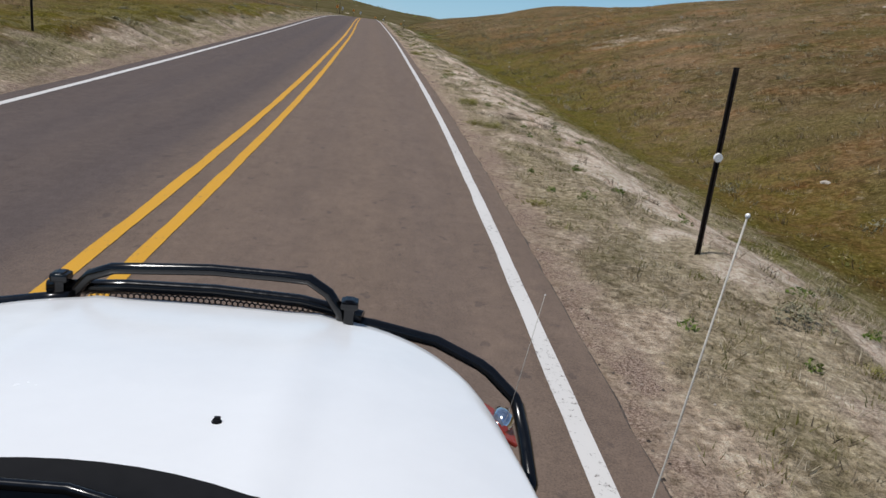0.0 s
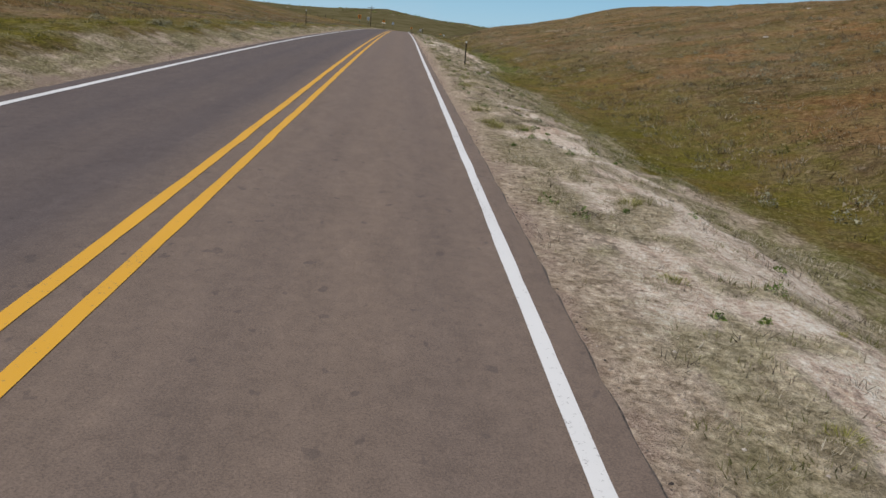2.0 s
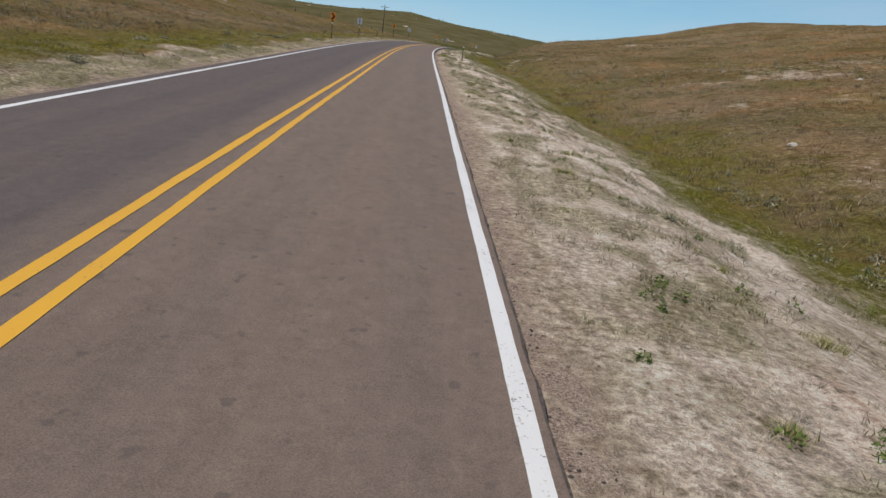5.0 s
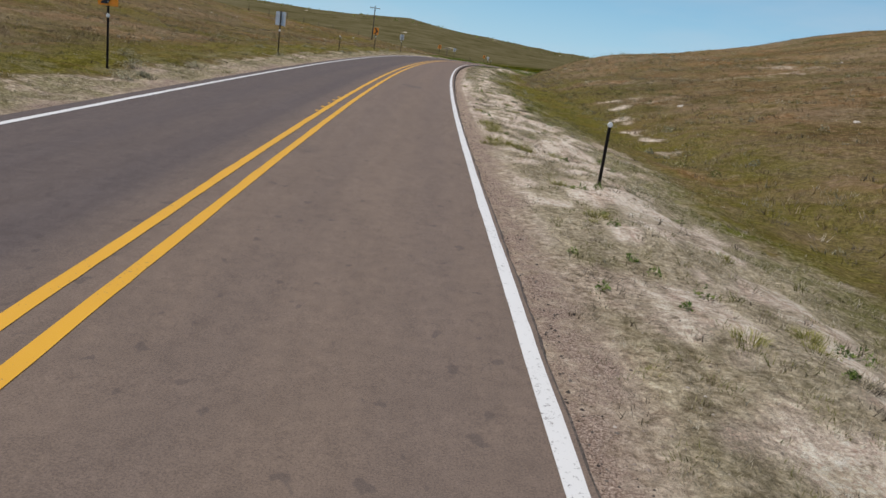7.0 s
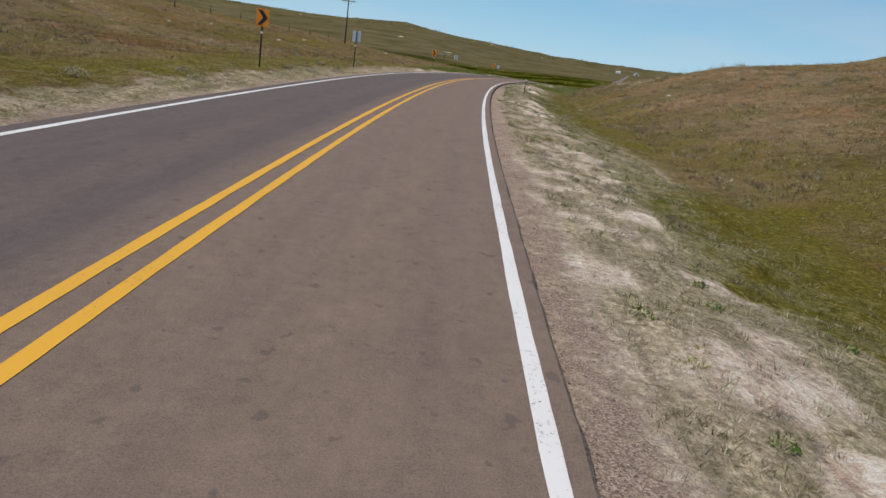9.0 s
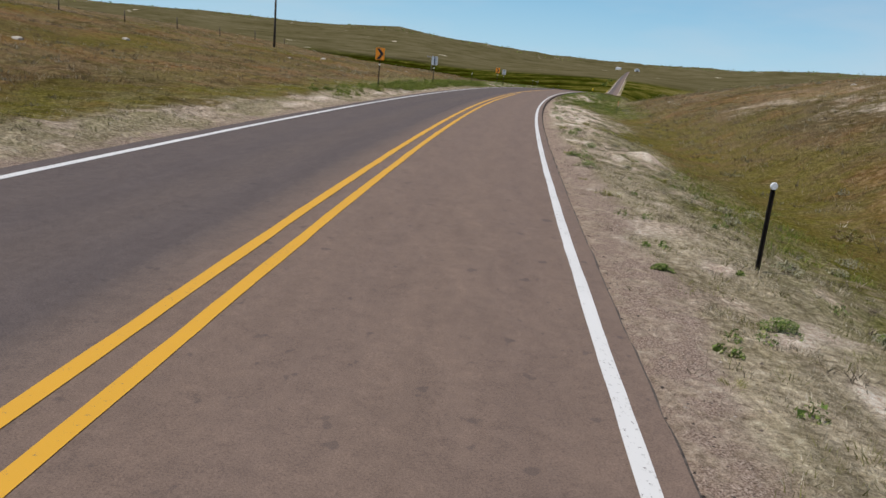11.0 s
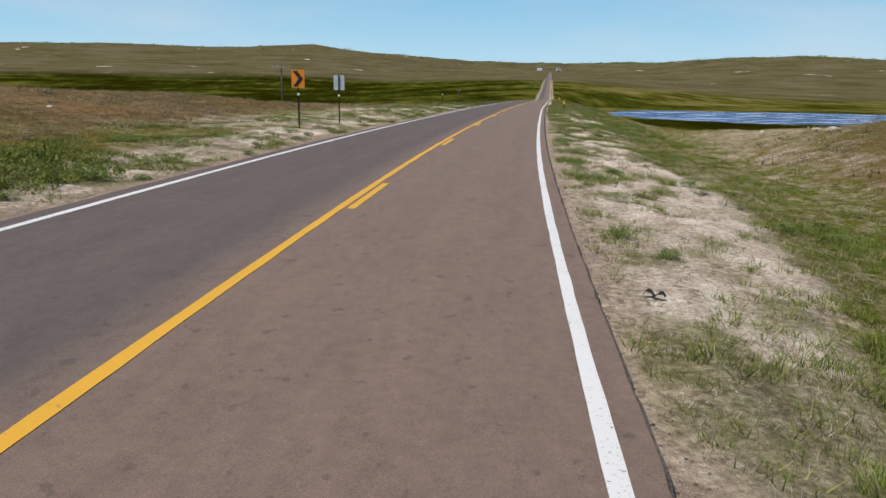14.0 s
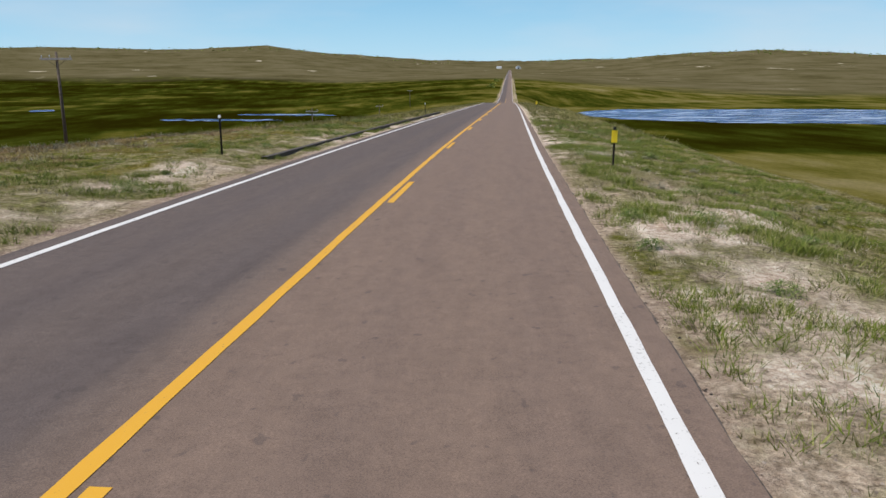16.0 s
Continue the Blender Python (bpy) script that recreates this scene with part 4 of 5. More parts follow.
power_pole(at_road(453, -36.9, 0, 12), 8.7)
power_pole(at_road(360, -33.4, 0, 12), 8.4)
power_pole(at_road(552, -41, 0, 12), 8.6)
power_pole(at_road(655, -44, 0, 12), 8.6)
power_pole(at_road(760, -47, 0, 12), 8.6)


def fence_post(m, tall):
    bm = bmesh.new()
    tube(bm, [(0, 0, -.3), (.01, 0, tall * .5), (.03, .02, tall)], [.06, .055, .05], 7)
    me = bpy.data.meshes.new("fence_post")
    bm.to_mesh(me)
    bm.free()
    me.materials.append(WOOD)
    ob = new("fence_post", me)
    ob.matrix_world = m
    return tagged(ob, "weathered grey wooden fence post on the hillside", "fence post", "fence posts on the hillside")


for k in range(9):
    fence_post(at_road(300 + 9.5 * k, -38 - .2 * k, 0, 31 * k), 1.15 + .05 * (k % 3))


def farm_shed(m, w, l, h):
    root = empty("farm_building", m)
    bm = bmesh.new()
    box(bm, (w, l, h), (0, 0, h / 2))
    part("wall", bm, plain("white_siding", (.75, .74, .71), .7, 0, .06, 1), root)
    bm = bmesh.new()
    a = [bm.verts.new(p) for p in ((-w * .55, -l * .52, h), (w * .55, -l * .52, h), (0, -l * .52, h + w * .28), (-w * .55, l * .52, h), (w * .55, l * .52, h), (0, l * .52, h + w * .28))]
    for f in ((0, 1, 2), (5, 4, 3), (0, 2, 5, 3), (2, 1, 4, 5), (1, 0, 3, 4)):
        bm.faces.new([a[i] for i in f])
    part("roof", bm, plain("grey_tin_roof", (.55, .55, .56), .5, .3, .08, 1), root)
    bm = bmesh.new()
    box(bm, (w * .4, .2, h * .7), (0, -l / 2 - .06, h * .35))
    part("door", bm, plain("dark_shed_door", (.12, .12, .13), .6, 0, .1, 1), root)
    return tagged(root, "small distant white farm building with a grey roof", "farm building")


farm_shed(at_road(2500, 22, 0, 8), 12, 14, 5)
farm_shed(at_road(2530, -30, 0, 80), 9, 14, 4)


# ---------------------------------------------------------------- stones and scraps
PALE_ROCK = plain("pale_sandstone", (.46, .40, .33), .95, 0, .2, 12)


def stone_mesh(seed, flat=.55):
    r = random.Random(seed)
    bm = bmesh.new()
    bmesh.ops.create_icosphere(bm, subdivisions=2, radius=.5)
    for v in bm.verts:
        k = 1 + .38 * noise.noise(v.co * 2.1 + Vector((seed * 3.1, 0, 0))) + .12 * noise.noise(v.co * 5 + Vector((0, seed, 0)))
        v.co = Vector((v.co.x * k, v.co.y * k * .8, max(v.co.z, -.3) * k * flat))
    return bm


for i, (s, d, w) in enumerate([(54.3, 11.5, .26), (56.2, 11.8, .2), (380.9, 14.1, .36), (16.2, 12.2, .25), (343.1, 14.1, .34), (370.2, 18.6, .5),
                               *[(372 + 78 * ((k * .618) % 1), 14 + 34 * ((k * .3719 + .2) % 1), .32 + .5 * ((k * .271) % 1)) for k in range(46)],
                               *[(20 + 320 * ((k * .618) % 1), 13 + 32 * ((k * .4531 + .1) % 1), .2 + .3 * ((k * .271) % 1)) for k in range(40)],
                               *[(190 + 190 * ((k * .618) % 1), -14 - 30 * ((k * .3719 + .1) % 1), .25 + .4 * ((k * .271) % 1)) for k in range(26)],
                               (89.5, 6.6, .34), (87.2, 6.2, .3), (94.8, 6.8, .32)]):
    me = bpy.data.meshes.new("rock")
    bm = stone_mesh(i + 2)
    bm.to_mesh(me)
    bm.free()
    me.materials.append(PALE_ROCK)
    ob = new("rock", me)
    ob.matrix_world = at_road(s, d, w * .08, i * 47.0) @ Matrix.Diagonal((w, w, w, 1))
    tagged(ob, "pale weathered sandstone rock half sunk in grass", "rock", "pale rocks on the roadside")


def tyre_scrap(m):
    bm = bmesh.new()
    n = 18
    rows = []
    for i in range(n):
        t = i / (n - 1)
        a = -0.9 + 1.8 * t
        r = .26 + .02 * math.sin(9 * t)
        ring = []
        for k, (u, v) in enumerate(((-.09, 0), (-.08, .018), (0, .03), (.08, .02), (.09, 0), (0, -.008))):
            ring.append(bm.verts.new((u + .05 * math.sin(4 * a), r * math.sin(a) * 1.2, .05 + .10 * abs(math.sin(3 * a)) + v + .01 * math.sin(23 * t + k))))
        rows.append(ring)
    for a, b in zip(rows, rows[1:]):
        for k in range(6):
            bm.faces.new((a[k], a[(k + 1) % 6], b[(k + 1) % 6], b[k]))
    me = bpy.data.meshes.new("tyre_scrap")
    bm.to_mesh(me)
    bm.free()
    me.materials.append(plain("old_rubber", (.018, .017, .018), .8, 0, .3, 25))
    ob = new("tyre_scrap", me)
    ob.matrix_world = m
    return tagged(ob, "curled black strip of tyre rubber on sandy verge", "tyre scrap")


tyre_scrap(at_road(348.7, 3.9, .02, 65) @ Matrix.Diagonal((.42, .42, .6, 1)))


# ---------------------------------------------------------------- tar seams across the asphalt
TAR = plain("black_tar_seal", (.052, .043, .039), .7, 0, .35, 9)


def tar_seam(s, d0, d1, drift, w=.02):
    n = 36
    d = np.linspace(d0, d1, n)
    mid = s + drift * np.linspace(0, 1, n) + .10 * rough(d * 3 + s, d * 0, 1, 61) + .05 * rough(d * 11 + s, d * 0, 1, 62)
    ww = w * (.5 + .6 * np.abs(rough(d * 6, d * 0 + s, 1, 63)))
    S = np.stack([mid - ww, mid + ww], 1)
    D = np.stack([d, d], 1)
    X, Y = plan(S, D)
    Z = road_z(S) - bank(S) * D + .004
    ob = new("crack_seal", mesh_of("crack_seal", np.stack([X, Y, Z], -1).reshape(-1, 3), grid_faces(n, 2)[:, ::-1], TAR))
    tagged(ob, "thin dark crack sealed with tar across the lane", "road crack", kind="structure")


for s, d0, d1, drift, w in ((376.6, .3, 1.2, -.2, .024), (312.8, 1.4, 2.3, .1, .008), (428.3, -3.8, -.25, -.8, .05),
                            (299.3, 1.9, 2.9, .35, .008)):
    tar_seam(s, d0, d1, drift, w)


# dark rectangular repairs and stray dabs of yellow paint
REPAIR = plain("rough_repair_asphalt", (.122, .089, .070), .95, 0, .3, 70)
for s0, s1, d0, d1 in ((201.1, 202.4, 1.24, 1.78), (201.9, 202.6, 1.0, 1.3), (204.8, 205.3, 1.56, 1.78)):
    tagged(ribbon("asphalt_repair", np.linspace(s0, s1, 14), [d0, d1], .004, REPAIR, .03), "dark rough repair in the asphalt lane", "road repair", kind="structure")
for k in range(5):
    tagged(ribbon("paint_dab", np.linspace(188.05 + 1.025 * k, 188.27 + 1.025 * k, 6), [-.33, -.245], .0055, YELLOW_PAINT, .018), "stray dab of yellow road paint", "road marking", "paint dabs beside the centre line", "structure")
tagged(ribbon("kerb", steps((411, 464, 120)), [-4.98, -4.80], .07, CRUMB, .012, .3), "low dark asphalt kerb at the gravel shoulder", "kerb", kind="structure")


# ---------------------------------------------------------------- the car that carries the camera, where the drive begins
CAR_PAINT = plain("white_car_paint", (.80, .81, .82), .22, 0, .015, 4)
CAR_BLACK = plain("black_gloss_coat", (.003, .003, .0035), .16, 0, .2, 30)
CAR_TRIM = plain("black_plastic_trim", (.006, .006, .007), .6, 0, .25, 25)
CAR_TRIM.node_tree.nodes["Principled BSDF"].inputs["Specular IOR Level"].default_value = .15
CHROME = plain("chrome", (.78, .79, .81), .08, 1.0, .03, 20)
RED_LENS = plain("red_lens", (.32, .035, .02), .2, 0, .1, 20)
TYRE = plain("tyre_rubber", (.02, .02, .02), .8, 0, .2, 30)
SCREEN = plain("dark_windscreen", (.02, .025, .03), .05, 0, .05, 3)
WHIP = plain("pale_fibre_whip", (.46, .43, .38), .5, 0, .12, 40)


def hood_z(u, y):
    t = (y - 1.2) / 1.27
    ridge = .012 * math.exp(-((abs(u) - .37) / .05) ** 2) * (1 - .4 * t)
    return 1.07 - .02 * t - .09 * t * t - .10 * abs(u) ** 3 + ridge


def front_y(u):
    return 2.47 - 1.27 * (1 - math.sqrt(max(0, 1 - abs(u) ** 3.9)))


def car():
    cx = 1.35
    root = empty("car", pose(cx, 0, .012, 0, 0, 0))
    # bonnet and wings: a crowned top that rolls over its rounded outline into the sides
    bm = bmesh.new()
    nu, nv = 56, 26
    us = [math.sin(math.pi / 2 * (-1 + 2 * i / nu)) for i in range(nu + 1)]
    rows = []
    for u in us:
        yf = front_y(u)
        col = []
        for j in range(nv + 1):
            y0 = 1.275 - .36 * u * u
            y = y0 + (max(yf, y0 + .002) - y0) * j / nv
            edge = min(1.0, max(0.0, (math.hypot((1 - abs(u)) * .985, (yf - y) * .8)) / .16))
            col.append(bm.verts.new((u * .985, y, hood_z(u, y) - .05 * (1 - edge) ** 2)))
        for dx, dz in ((.018, .05), (.03, .12), (.032, .28), (.02, .48)):
            nx, ny = u * .985 + dx * u * 1.2, yf + dx * (1 - u * u) ** .5
            col.append(bm.verts.new((nx, ny, hood_z(u, yf) - .05 - dz)))
        rows.append(col)
    for a, b in zip(rows, rows[1:]):
        for j in range(len(a) - 1):
            f = bm.faces.new((a[j], b[j], b[j + 1], a[j + 1]))
            f.smooth = True
    bmesh.ops.remove_doubles(bm, verts=bm.verts, dist=.0004)
    bonnet = part("bonnet", bm, CAR_PAINT, root, "glossy white bonnet and wings")
    for x in (-.245, .235):
        bm = bmesh.new()
        z = hood_z(x / .985, 1.51)
        bmesh.ops.create_cone(bm, cap_ends=True, segments=16, radius1=.012, radius2=.009, depth=.008, matrix=Matrix.Translation((x, 1.51, z + .003)))
        box(bm, (.014, .012, .006), (x, 1.515, z + .007), bevel=.002)
        part("washer_jet", bm, CAR_TRIM, bonnet)
    # cowl, wiper and windscreen
    bm = bmesh.new()
    n = 24
    a = []
    for i in range(n + 1):
        u = -1 + 2 * i / n
        yb = 1.275 - .42 * u * u
        a.append([bm.verts.new((u * .86, yb + dy, z)) for dy, z in ((.02, 1.082 - .05 * abs(u) ** 3), (-.03, 1.07), (-.12, 1.06), (-.2, 1.10))])
    for p, q in zip(a, a[1:]):
        for j in range(3):
            bm.faces.new((p[j], p[j + 1], q[j + 1], q[j])).smooth = True
    part("cowl", bm, CAR_TRIM, root)
    bm = bmesh.new()
    tube(bm, [(-.62, 1.10, 1.085), (-.3, 1.20, 1.09), (.05, 1.19, 1.09), (.3, 1.10, 1.09)], .011, 8)
    part("wiper", bm, CAR_BLACK, root)
    bm = bmesh.new()
    a = []
    for i in range(n + 1):
        u = -1 + 2 * i / n
        a.append([bm.verts.new((u * (.80 - .16 * t), 1.06 - .1 * u * u - 1.0 * t, 1.09 + .66 * t)) for t in (0, .33, .66, 1)])
    for p, q in zip(a, a[1:]):
        for j in range(3):
            bm.faces.new((p[j], q[j], q[j + 1], p[j + 1])).smooth = True
    part("windscreen", bm, SCREEN, root)
    # cabin and lower body
    bm = bmesh.new()
    prof = [(1.02, .62), (1.02, 1.06), (.03, 1.74), (-.35, 1.78), (-1.5, 1.78), (-1.95, 1.62), (-2.1, 1.0), (-2.12, .5), (1.0, .5)]
    l = [bm.verts.new((-.86 + (.12 if z > 1.3 else 0), y, z)) for y, z in prof]
    r = [bm.verts.new((.86 - (.12 if z > 1.3 else 0), y, z)) for y, z in prof]
    bm.faces.new(l)
    bm.faces.new(r[::-1])
    for i in range(len(prof)):
        j = (i + 1) % len(prof)
        if i != 1:
            bm.faces.new((l[i], r[i], r[j], l[j]))
    bmesh.ops.bevel(bm, geom=[e for e in bm.edges if e.is_manifold], offset=.04, segments=2, affect="EDGES")
    part("cabin", bm, CAR_PAINT, root)
    for k in (-1, 1):
        bm = bmesh.new()
        q = [bm.verts.new((k * x, y, z)) for x, y, z in ((.868, .8, 1.15), (.80, .2, 1.62), (.80, -1.4, 1.64), (.868, -1.7, 1.15))]
        bm.faces.new(q if k > 0 else q[::-1])
        part("side_window", bm, SCREEN, root)
    for x in (-.76, .76):
        for y in (1.72, -1.25):
            wheel = part("wheel", wheel_disc(.21, .21, x, y), CHROME, root)
            bm = bmesh.new()
            ring = []
            for i in range(28):
                t = 2 * math.pi * i / 28
                ring.append([bm.verts.new((x + dx, y + rr * math.cos(t), .358 + rr * math.sin(t))) for dx, rr in ((-.11, .23), (-.12, .31), (-.09, .355), (0, .37), (.09, .355), (.12, .31), (.11, .23))])
            for i in range(28):
                p, q = ring[i], ring[(i + 1) % 28]
                for j in range(7):
                    bm.faces.new((p[j], q[j], q[(j + 1) % 7], p[(j + 1) % 7])).smooth = True
            part("tyre", bm, TYRE, wheel)
    bm = bmesh.new()
    box(bm, (1.72, .16, .22), (0, 2.44, .52), bevel=.05)
    part("bumper", bm, CAR_TRIM, root)
    # guard: hoop, lower rail with its punched screen, brackets, side wings
    guard = part("grille_guard", tube(bmesh.new(), [(-.485, 2.50, .92), (-.455, 2.49, .975), (-.405, 2.47, 1.03), (-.325, 2.455, 1.065), (-.25, 2.45, 1.073), (.0, 2.46, 1.088), (.25, 2.45, 1.09),
                                             (.33, 2.44, 1.09), (.40, 2.43, 1.05), (.445, 2.42, .99), (.46, 2.42, .93)], .0205, 12), CAR_BLACK, root, "black tubular hoop")
    bm = bmesh.new()
    tube(bm, [(-.56, 2.50, .965), (-.3, 2.53, .978), (0, 2.535, .985), (.3, 2.52, .98), (.52, 2.465, .96)], .024, 10)
    part("rail", bm, CAR_BLACK, guard)
    bm = bmesh.new()
    hexes(bm, -.54, .52, .86, .985)
    part("mesh_screen", bm, CAR_BLACK, guard, "black screen with hexagonal holes")
    for x, y, z in ((-.515, 2.50, .975), (.475, 2.40, 1.0)):
        bm = bmesh.new()
        box(bm, (.035, .05, .16), (x, y, z - .03), bevel=.006)
        box(bm, (.06, .06, .03), (x, y, z + .03), bevel=.008)
        part("bracket", bm, CAR_BLACK, guard)
    for k in (-1, 1):
        bm = bmesh.new()
        pts = [(.47, 2.47, .94), (.56, 2.485, .925), (.74, 2.50, .885), (.79, 2.495, .878), (.95, 2.43, .83), (.985, 2.405, .815), (1.075, 2.36, .745), (1.09, 2.34, .72), (1.095, 2.2, .68), (1.10, 2.04, .61), (1.05, 1.95, .5)]
        tube(bm, [(k * x, y, z) for x, y, z in pts], .024, 8)
        part("side_wing", bm, CAR_BLACK, guard, "bent black side bar of the guard")
    # marker lamp on the wing
    for k in (-1, 1):
        bm = bmesh.new()
        box(bm, (.10, .16, .012), (k * .962, 1.985, .842), Euler((0, k * .5, 0)).to_matrix().to_4x4(), .004)
        lamp = part("marker_lamp", bm, RED_LENS, root, "red lens base under a chrome lamp")
        bm = bmesh.new()
        tube(bm, [(k * .968, 1.94, .855), (k * .968, 1.97, .86), (k * .968, 2.02, .857), (k * .968, 2.06, .85)], [.012, .034, .028, .006], 14)
        part("lamp_body", bm, CHROME, lamp, "polished chrome lamp body")
    for name, pts, rad in (("antenna", [(1.00, 1.08, .88), (1.05, 1.10, 1.05), (1.10, 1.14, 1.3), (1.165, 1.185, 1.70)], .0019), ("wand", [(.97, 1.965, .84), (.985, 1.93, 1.0), (1.01, 1.87, 1.30)], .0009)):
        ant = part(name, tube(bmesh.new(), pts, rad, 6), WHIP, root, "thin pale flexible whip")
        bm = bmesh.new()
        bmesh.ops.create_icosphere(bm, subdivisions=2, radius=.0045 if name == "antenna" else .002, matrix=Matrix.Translation(pts[-1]))
        part("tip", bm, REFLECT, ant)
    return tagged(root, "white off-road car with a black tubular grille guard on asphalt", "car")


def wheel_disc(r, w, x, y):
    bm = bmesh.new()
    m = Matrix.Translation((x, y, .358)) @ Euler((0, radians(90), 0)).to_matrix().to_4x4()
    bmesh.ops.create_cone(bm, cap_ends=True, segments=28, radius1=r + .02, radius2=r + .02, depth=w, matrix=m)
    return bm


def hexes(bm, x0, x1, z0, z1, cell=.0115):
    """A plate of hexagonal rings, leaving the holes open."""
    dx, dz = cell * math.sqrt(3), cell * 1.5
    rows = int((z1 - z0) / dz)
    for r in range(rows):
        n = int((x1 - x0) / dx)
        for c in range(n):
            x = x0 + (c + .5 * (r % 2)) * dx
            z = z0 + r * dz
            u = x / .55
            y = 2.53 - .055 * u * u * u * u - .012 * max(0, u)
            drop = -.012 * max(0, u) - .012 * u * u
            o, i = [], []
            for k in range(6):
                a = radians(60 * k + 30)
                o.append(bm.verts.new((x + cell * 1.01 * math.cos(a), y, z + drop + cell * 1.01 * math.sin(a))))
                i.append(bm.verts.new((x + cell * .70 * math.cos(a), y - .001, z + drop + cell * .70 * math.sin(a))))
            for k in range(6):
                j = (k + 1) % 6
                bm.faces.new((o[k], o[j], i[j], i[k]))


car()

# ---------------------------------------------------------------- plants
rng = np.random.default_rng(7)
DRY = blade_material("dry_grass_blades", [(0, (.22, .175, .105)), (.4, (.36, .295, .195)), (.75, (.50, .43, .31)), (1, (.66, .58, .46))])
GREEN = blade_material("green_grass_blades", [(0, (.070, .105, .010)), (.45, (.145, .185, .024)), (.8, (.235, .260, .050)), (1, (.38, .36, .14))])
BROWN = blade_material("brown_hill_grass", [(0, (.12, .075, .032)), (.4, (.21, .145, .072)), (.75, (.29, .215, .12)), (1, (.44, .36, .24))])
TWIG = blade_material("dead_weed_twigs", [(0, (.05, .038, .026)), (.5, (.11, .085, .058)), (1, (.22, .18, .13))])
WEED = blade_material("weed_leaves", [(0, (.05, .085, .014)), (.5, (.115, .165, .03)), (.85, (.19, .235, .055)), (1, (.32, .31, .12))], .6)
WEED_DARK = blade_material("dark_weed_leaves", [(0, (.065, .095, .010)), (.5, (.15, .185, .022)), (1, (.28, .29, .06))], .6)
OLIVE = blade_material("olive_grass_blades", [(0, (.06, .062, .010)), (.4, (.13, .125, .028)), (.75, (.22, .20, .07)), (1, (.40, .34, .19))])
STRAW = blade_material("yellow_green_blades", [(0, (.10, .10, .012)), (.4, (.22, .205, .04)), (.8, (.36, .32, .10)), (1, (.55, .48, .27))])
SAGE = blade_material("sage_leaves", [(0, (.15, .145, .085)), (.5, (.24, .22, .135)), (1, (.36, .33, .225))])


def scatter(n, s0, s1, d0, d1, keep):
    s, d = rng.uniform(s0, s1, n), d0 + (d1 - d0) * (rng.random(n) if d1 - d0 < 30 else rng.random(n) ** (1.5 if d0 > 0 else 1 / 1.5))
    x, y = plan(s, d)
    ok = rng.random(n) < keep(s, d, x, y)
    return s[ok], d[ok]


def tufts(name, label, s, d, mat, blades, h, w, spread, lean):
    """Tufts of grass as one mesh: blades that lean out from each tuft's foot."""
    n = len(s) * blades
    ss, dd = np.repeat(s, blades), np.repeat(d, blades)
    size = np.repeat(rng.uniform(.6, 1.35, len(s)), blades)
    a = rng.uniform(0, 2 * np.pi, n)
    rad = spread * np.sqrt(rng.random(n)) * size
    x, y = plan(ss, dd)
    z = np.repeat(ground_z(s, d), blades)
    fx, fy = x + rad * np.cos(a), y + rad * np.sin(a)
    hh = h * size * rng.uniform(.45, 1.2, n)
    b = rng.uniform(0, 2 * np.pi, n)
    lx = (np.cos(a) * .6 + np.cos(b) * .6) * lean * hh
    ly = (np.sin(a) * .6 + np.sin(b) * .6) * lean * hh
    ww = w * size * rng.uniform(.6, 1.3, n)
    v = np.empty((n, 3, 3))
    v[:, 0] = np.stack([fx - np.cos(b) * ww, fy - np.sin(b) * ww, z - .02], 1)
    v[:, 1] = np.stack([fx + np.cos(b) * ww, fy + np.sin(b) * ww, z - .02], 1)
    v[:, 2] = np.stack([fx + lx, fy + ly, z + hh], 1)
    me = bpy.data.meshes.new(name)
    me.vertices.add(n * 3)
    me.vertices.foreach_set("co", v.reshape(-1))
    me.loops.add(n * 3)
    me.loops.foreach_set("vertex_index", np.arange(n * 3))
    me.polygons.add(n)
    me.polygons.foreach_set("loop_start", np.arange(0, n * 3, 3))
    me.polygons.foreach_set("loop_total", np.full(n, 3))
    me.update(calc_edges=True)
    me.materials.append(mat)
    return tagged(new(name, me), label, "grass", kind="stuff")


def bunchy(s, d, x, y):
    sand, green, hill, gravel, wet, far, turf, fresh, dry_flat = cover(s, d, x, y)
    return (1 - np.clip(gravel * 1.2, 0, 1)) * np.clip(.16 + .8 * turf, 0, 1) * (1 - .4 * np.clip(green, 0, 1)) * (1 - .8 * meadow(s, d, np.abs(d)))


def thin(s, d, x, y):
    sand, green, hill, gravel, wet, far, turf, fresh, dry_flat = cover(s, d, x, y)
    return (1 - np.clip(gravel * 1.1, 0, .97)) * np.clip(.06 + .9 * turf, 0, 1) * (1 - .5 * np.clip(green, 0, 1)) * (1 - .65 * smooth(322, 338, s)) * (1 - .9 * meadow(s, d, np.abs(d)))


def leafy(s, d, x, y):
    sand, green, hill, gravel, wet, far, turf, fresh, dry_flat = cover(s, d, x, y)
    return (1 - np.clip(gravel * 1.2, 0, 1)) * np.clip(green * 1.1 + .3 * turf, 0, 1) * (.6 + .4 * rough(x, y, 1.3, 72))


def slope(s, d, x, y):
    sand, green, hill, gravel, wet, far, turf, fresh, dry_flat = cover(s, d, x, y)
    return np.clip(hill, 0, 1) * (.55 + .45 * rough(x, y, 4, 73)) * (1 - .5 * np.clip(sand, 0, 1))


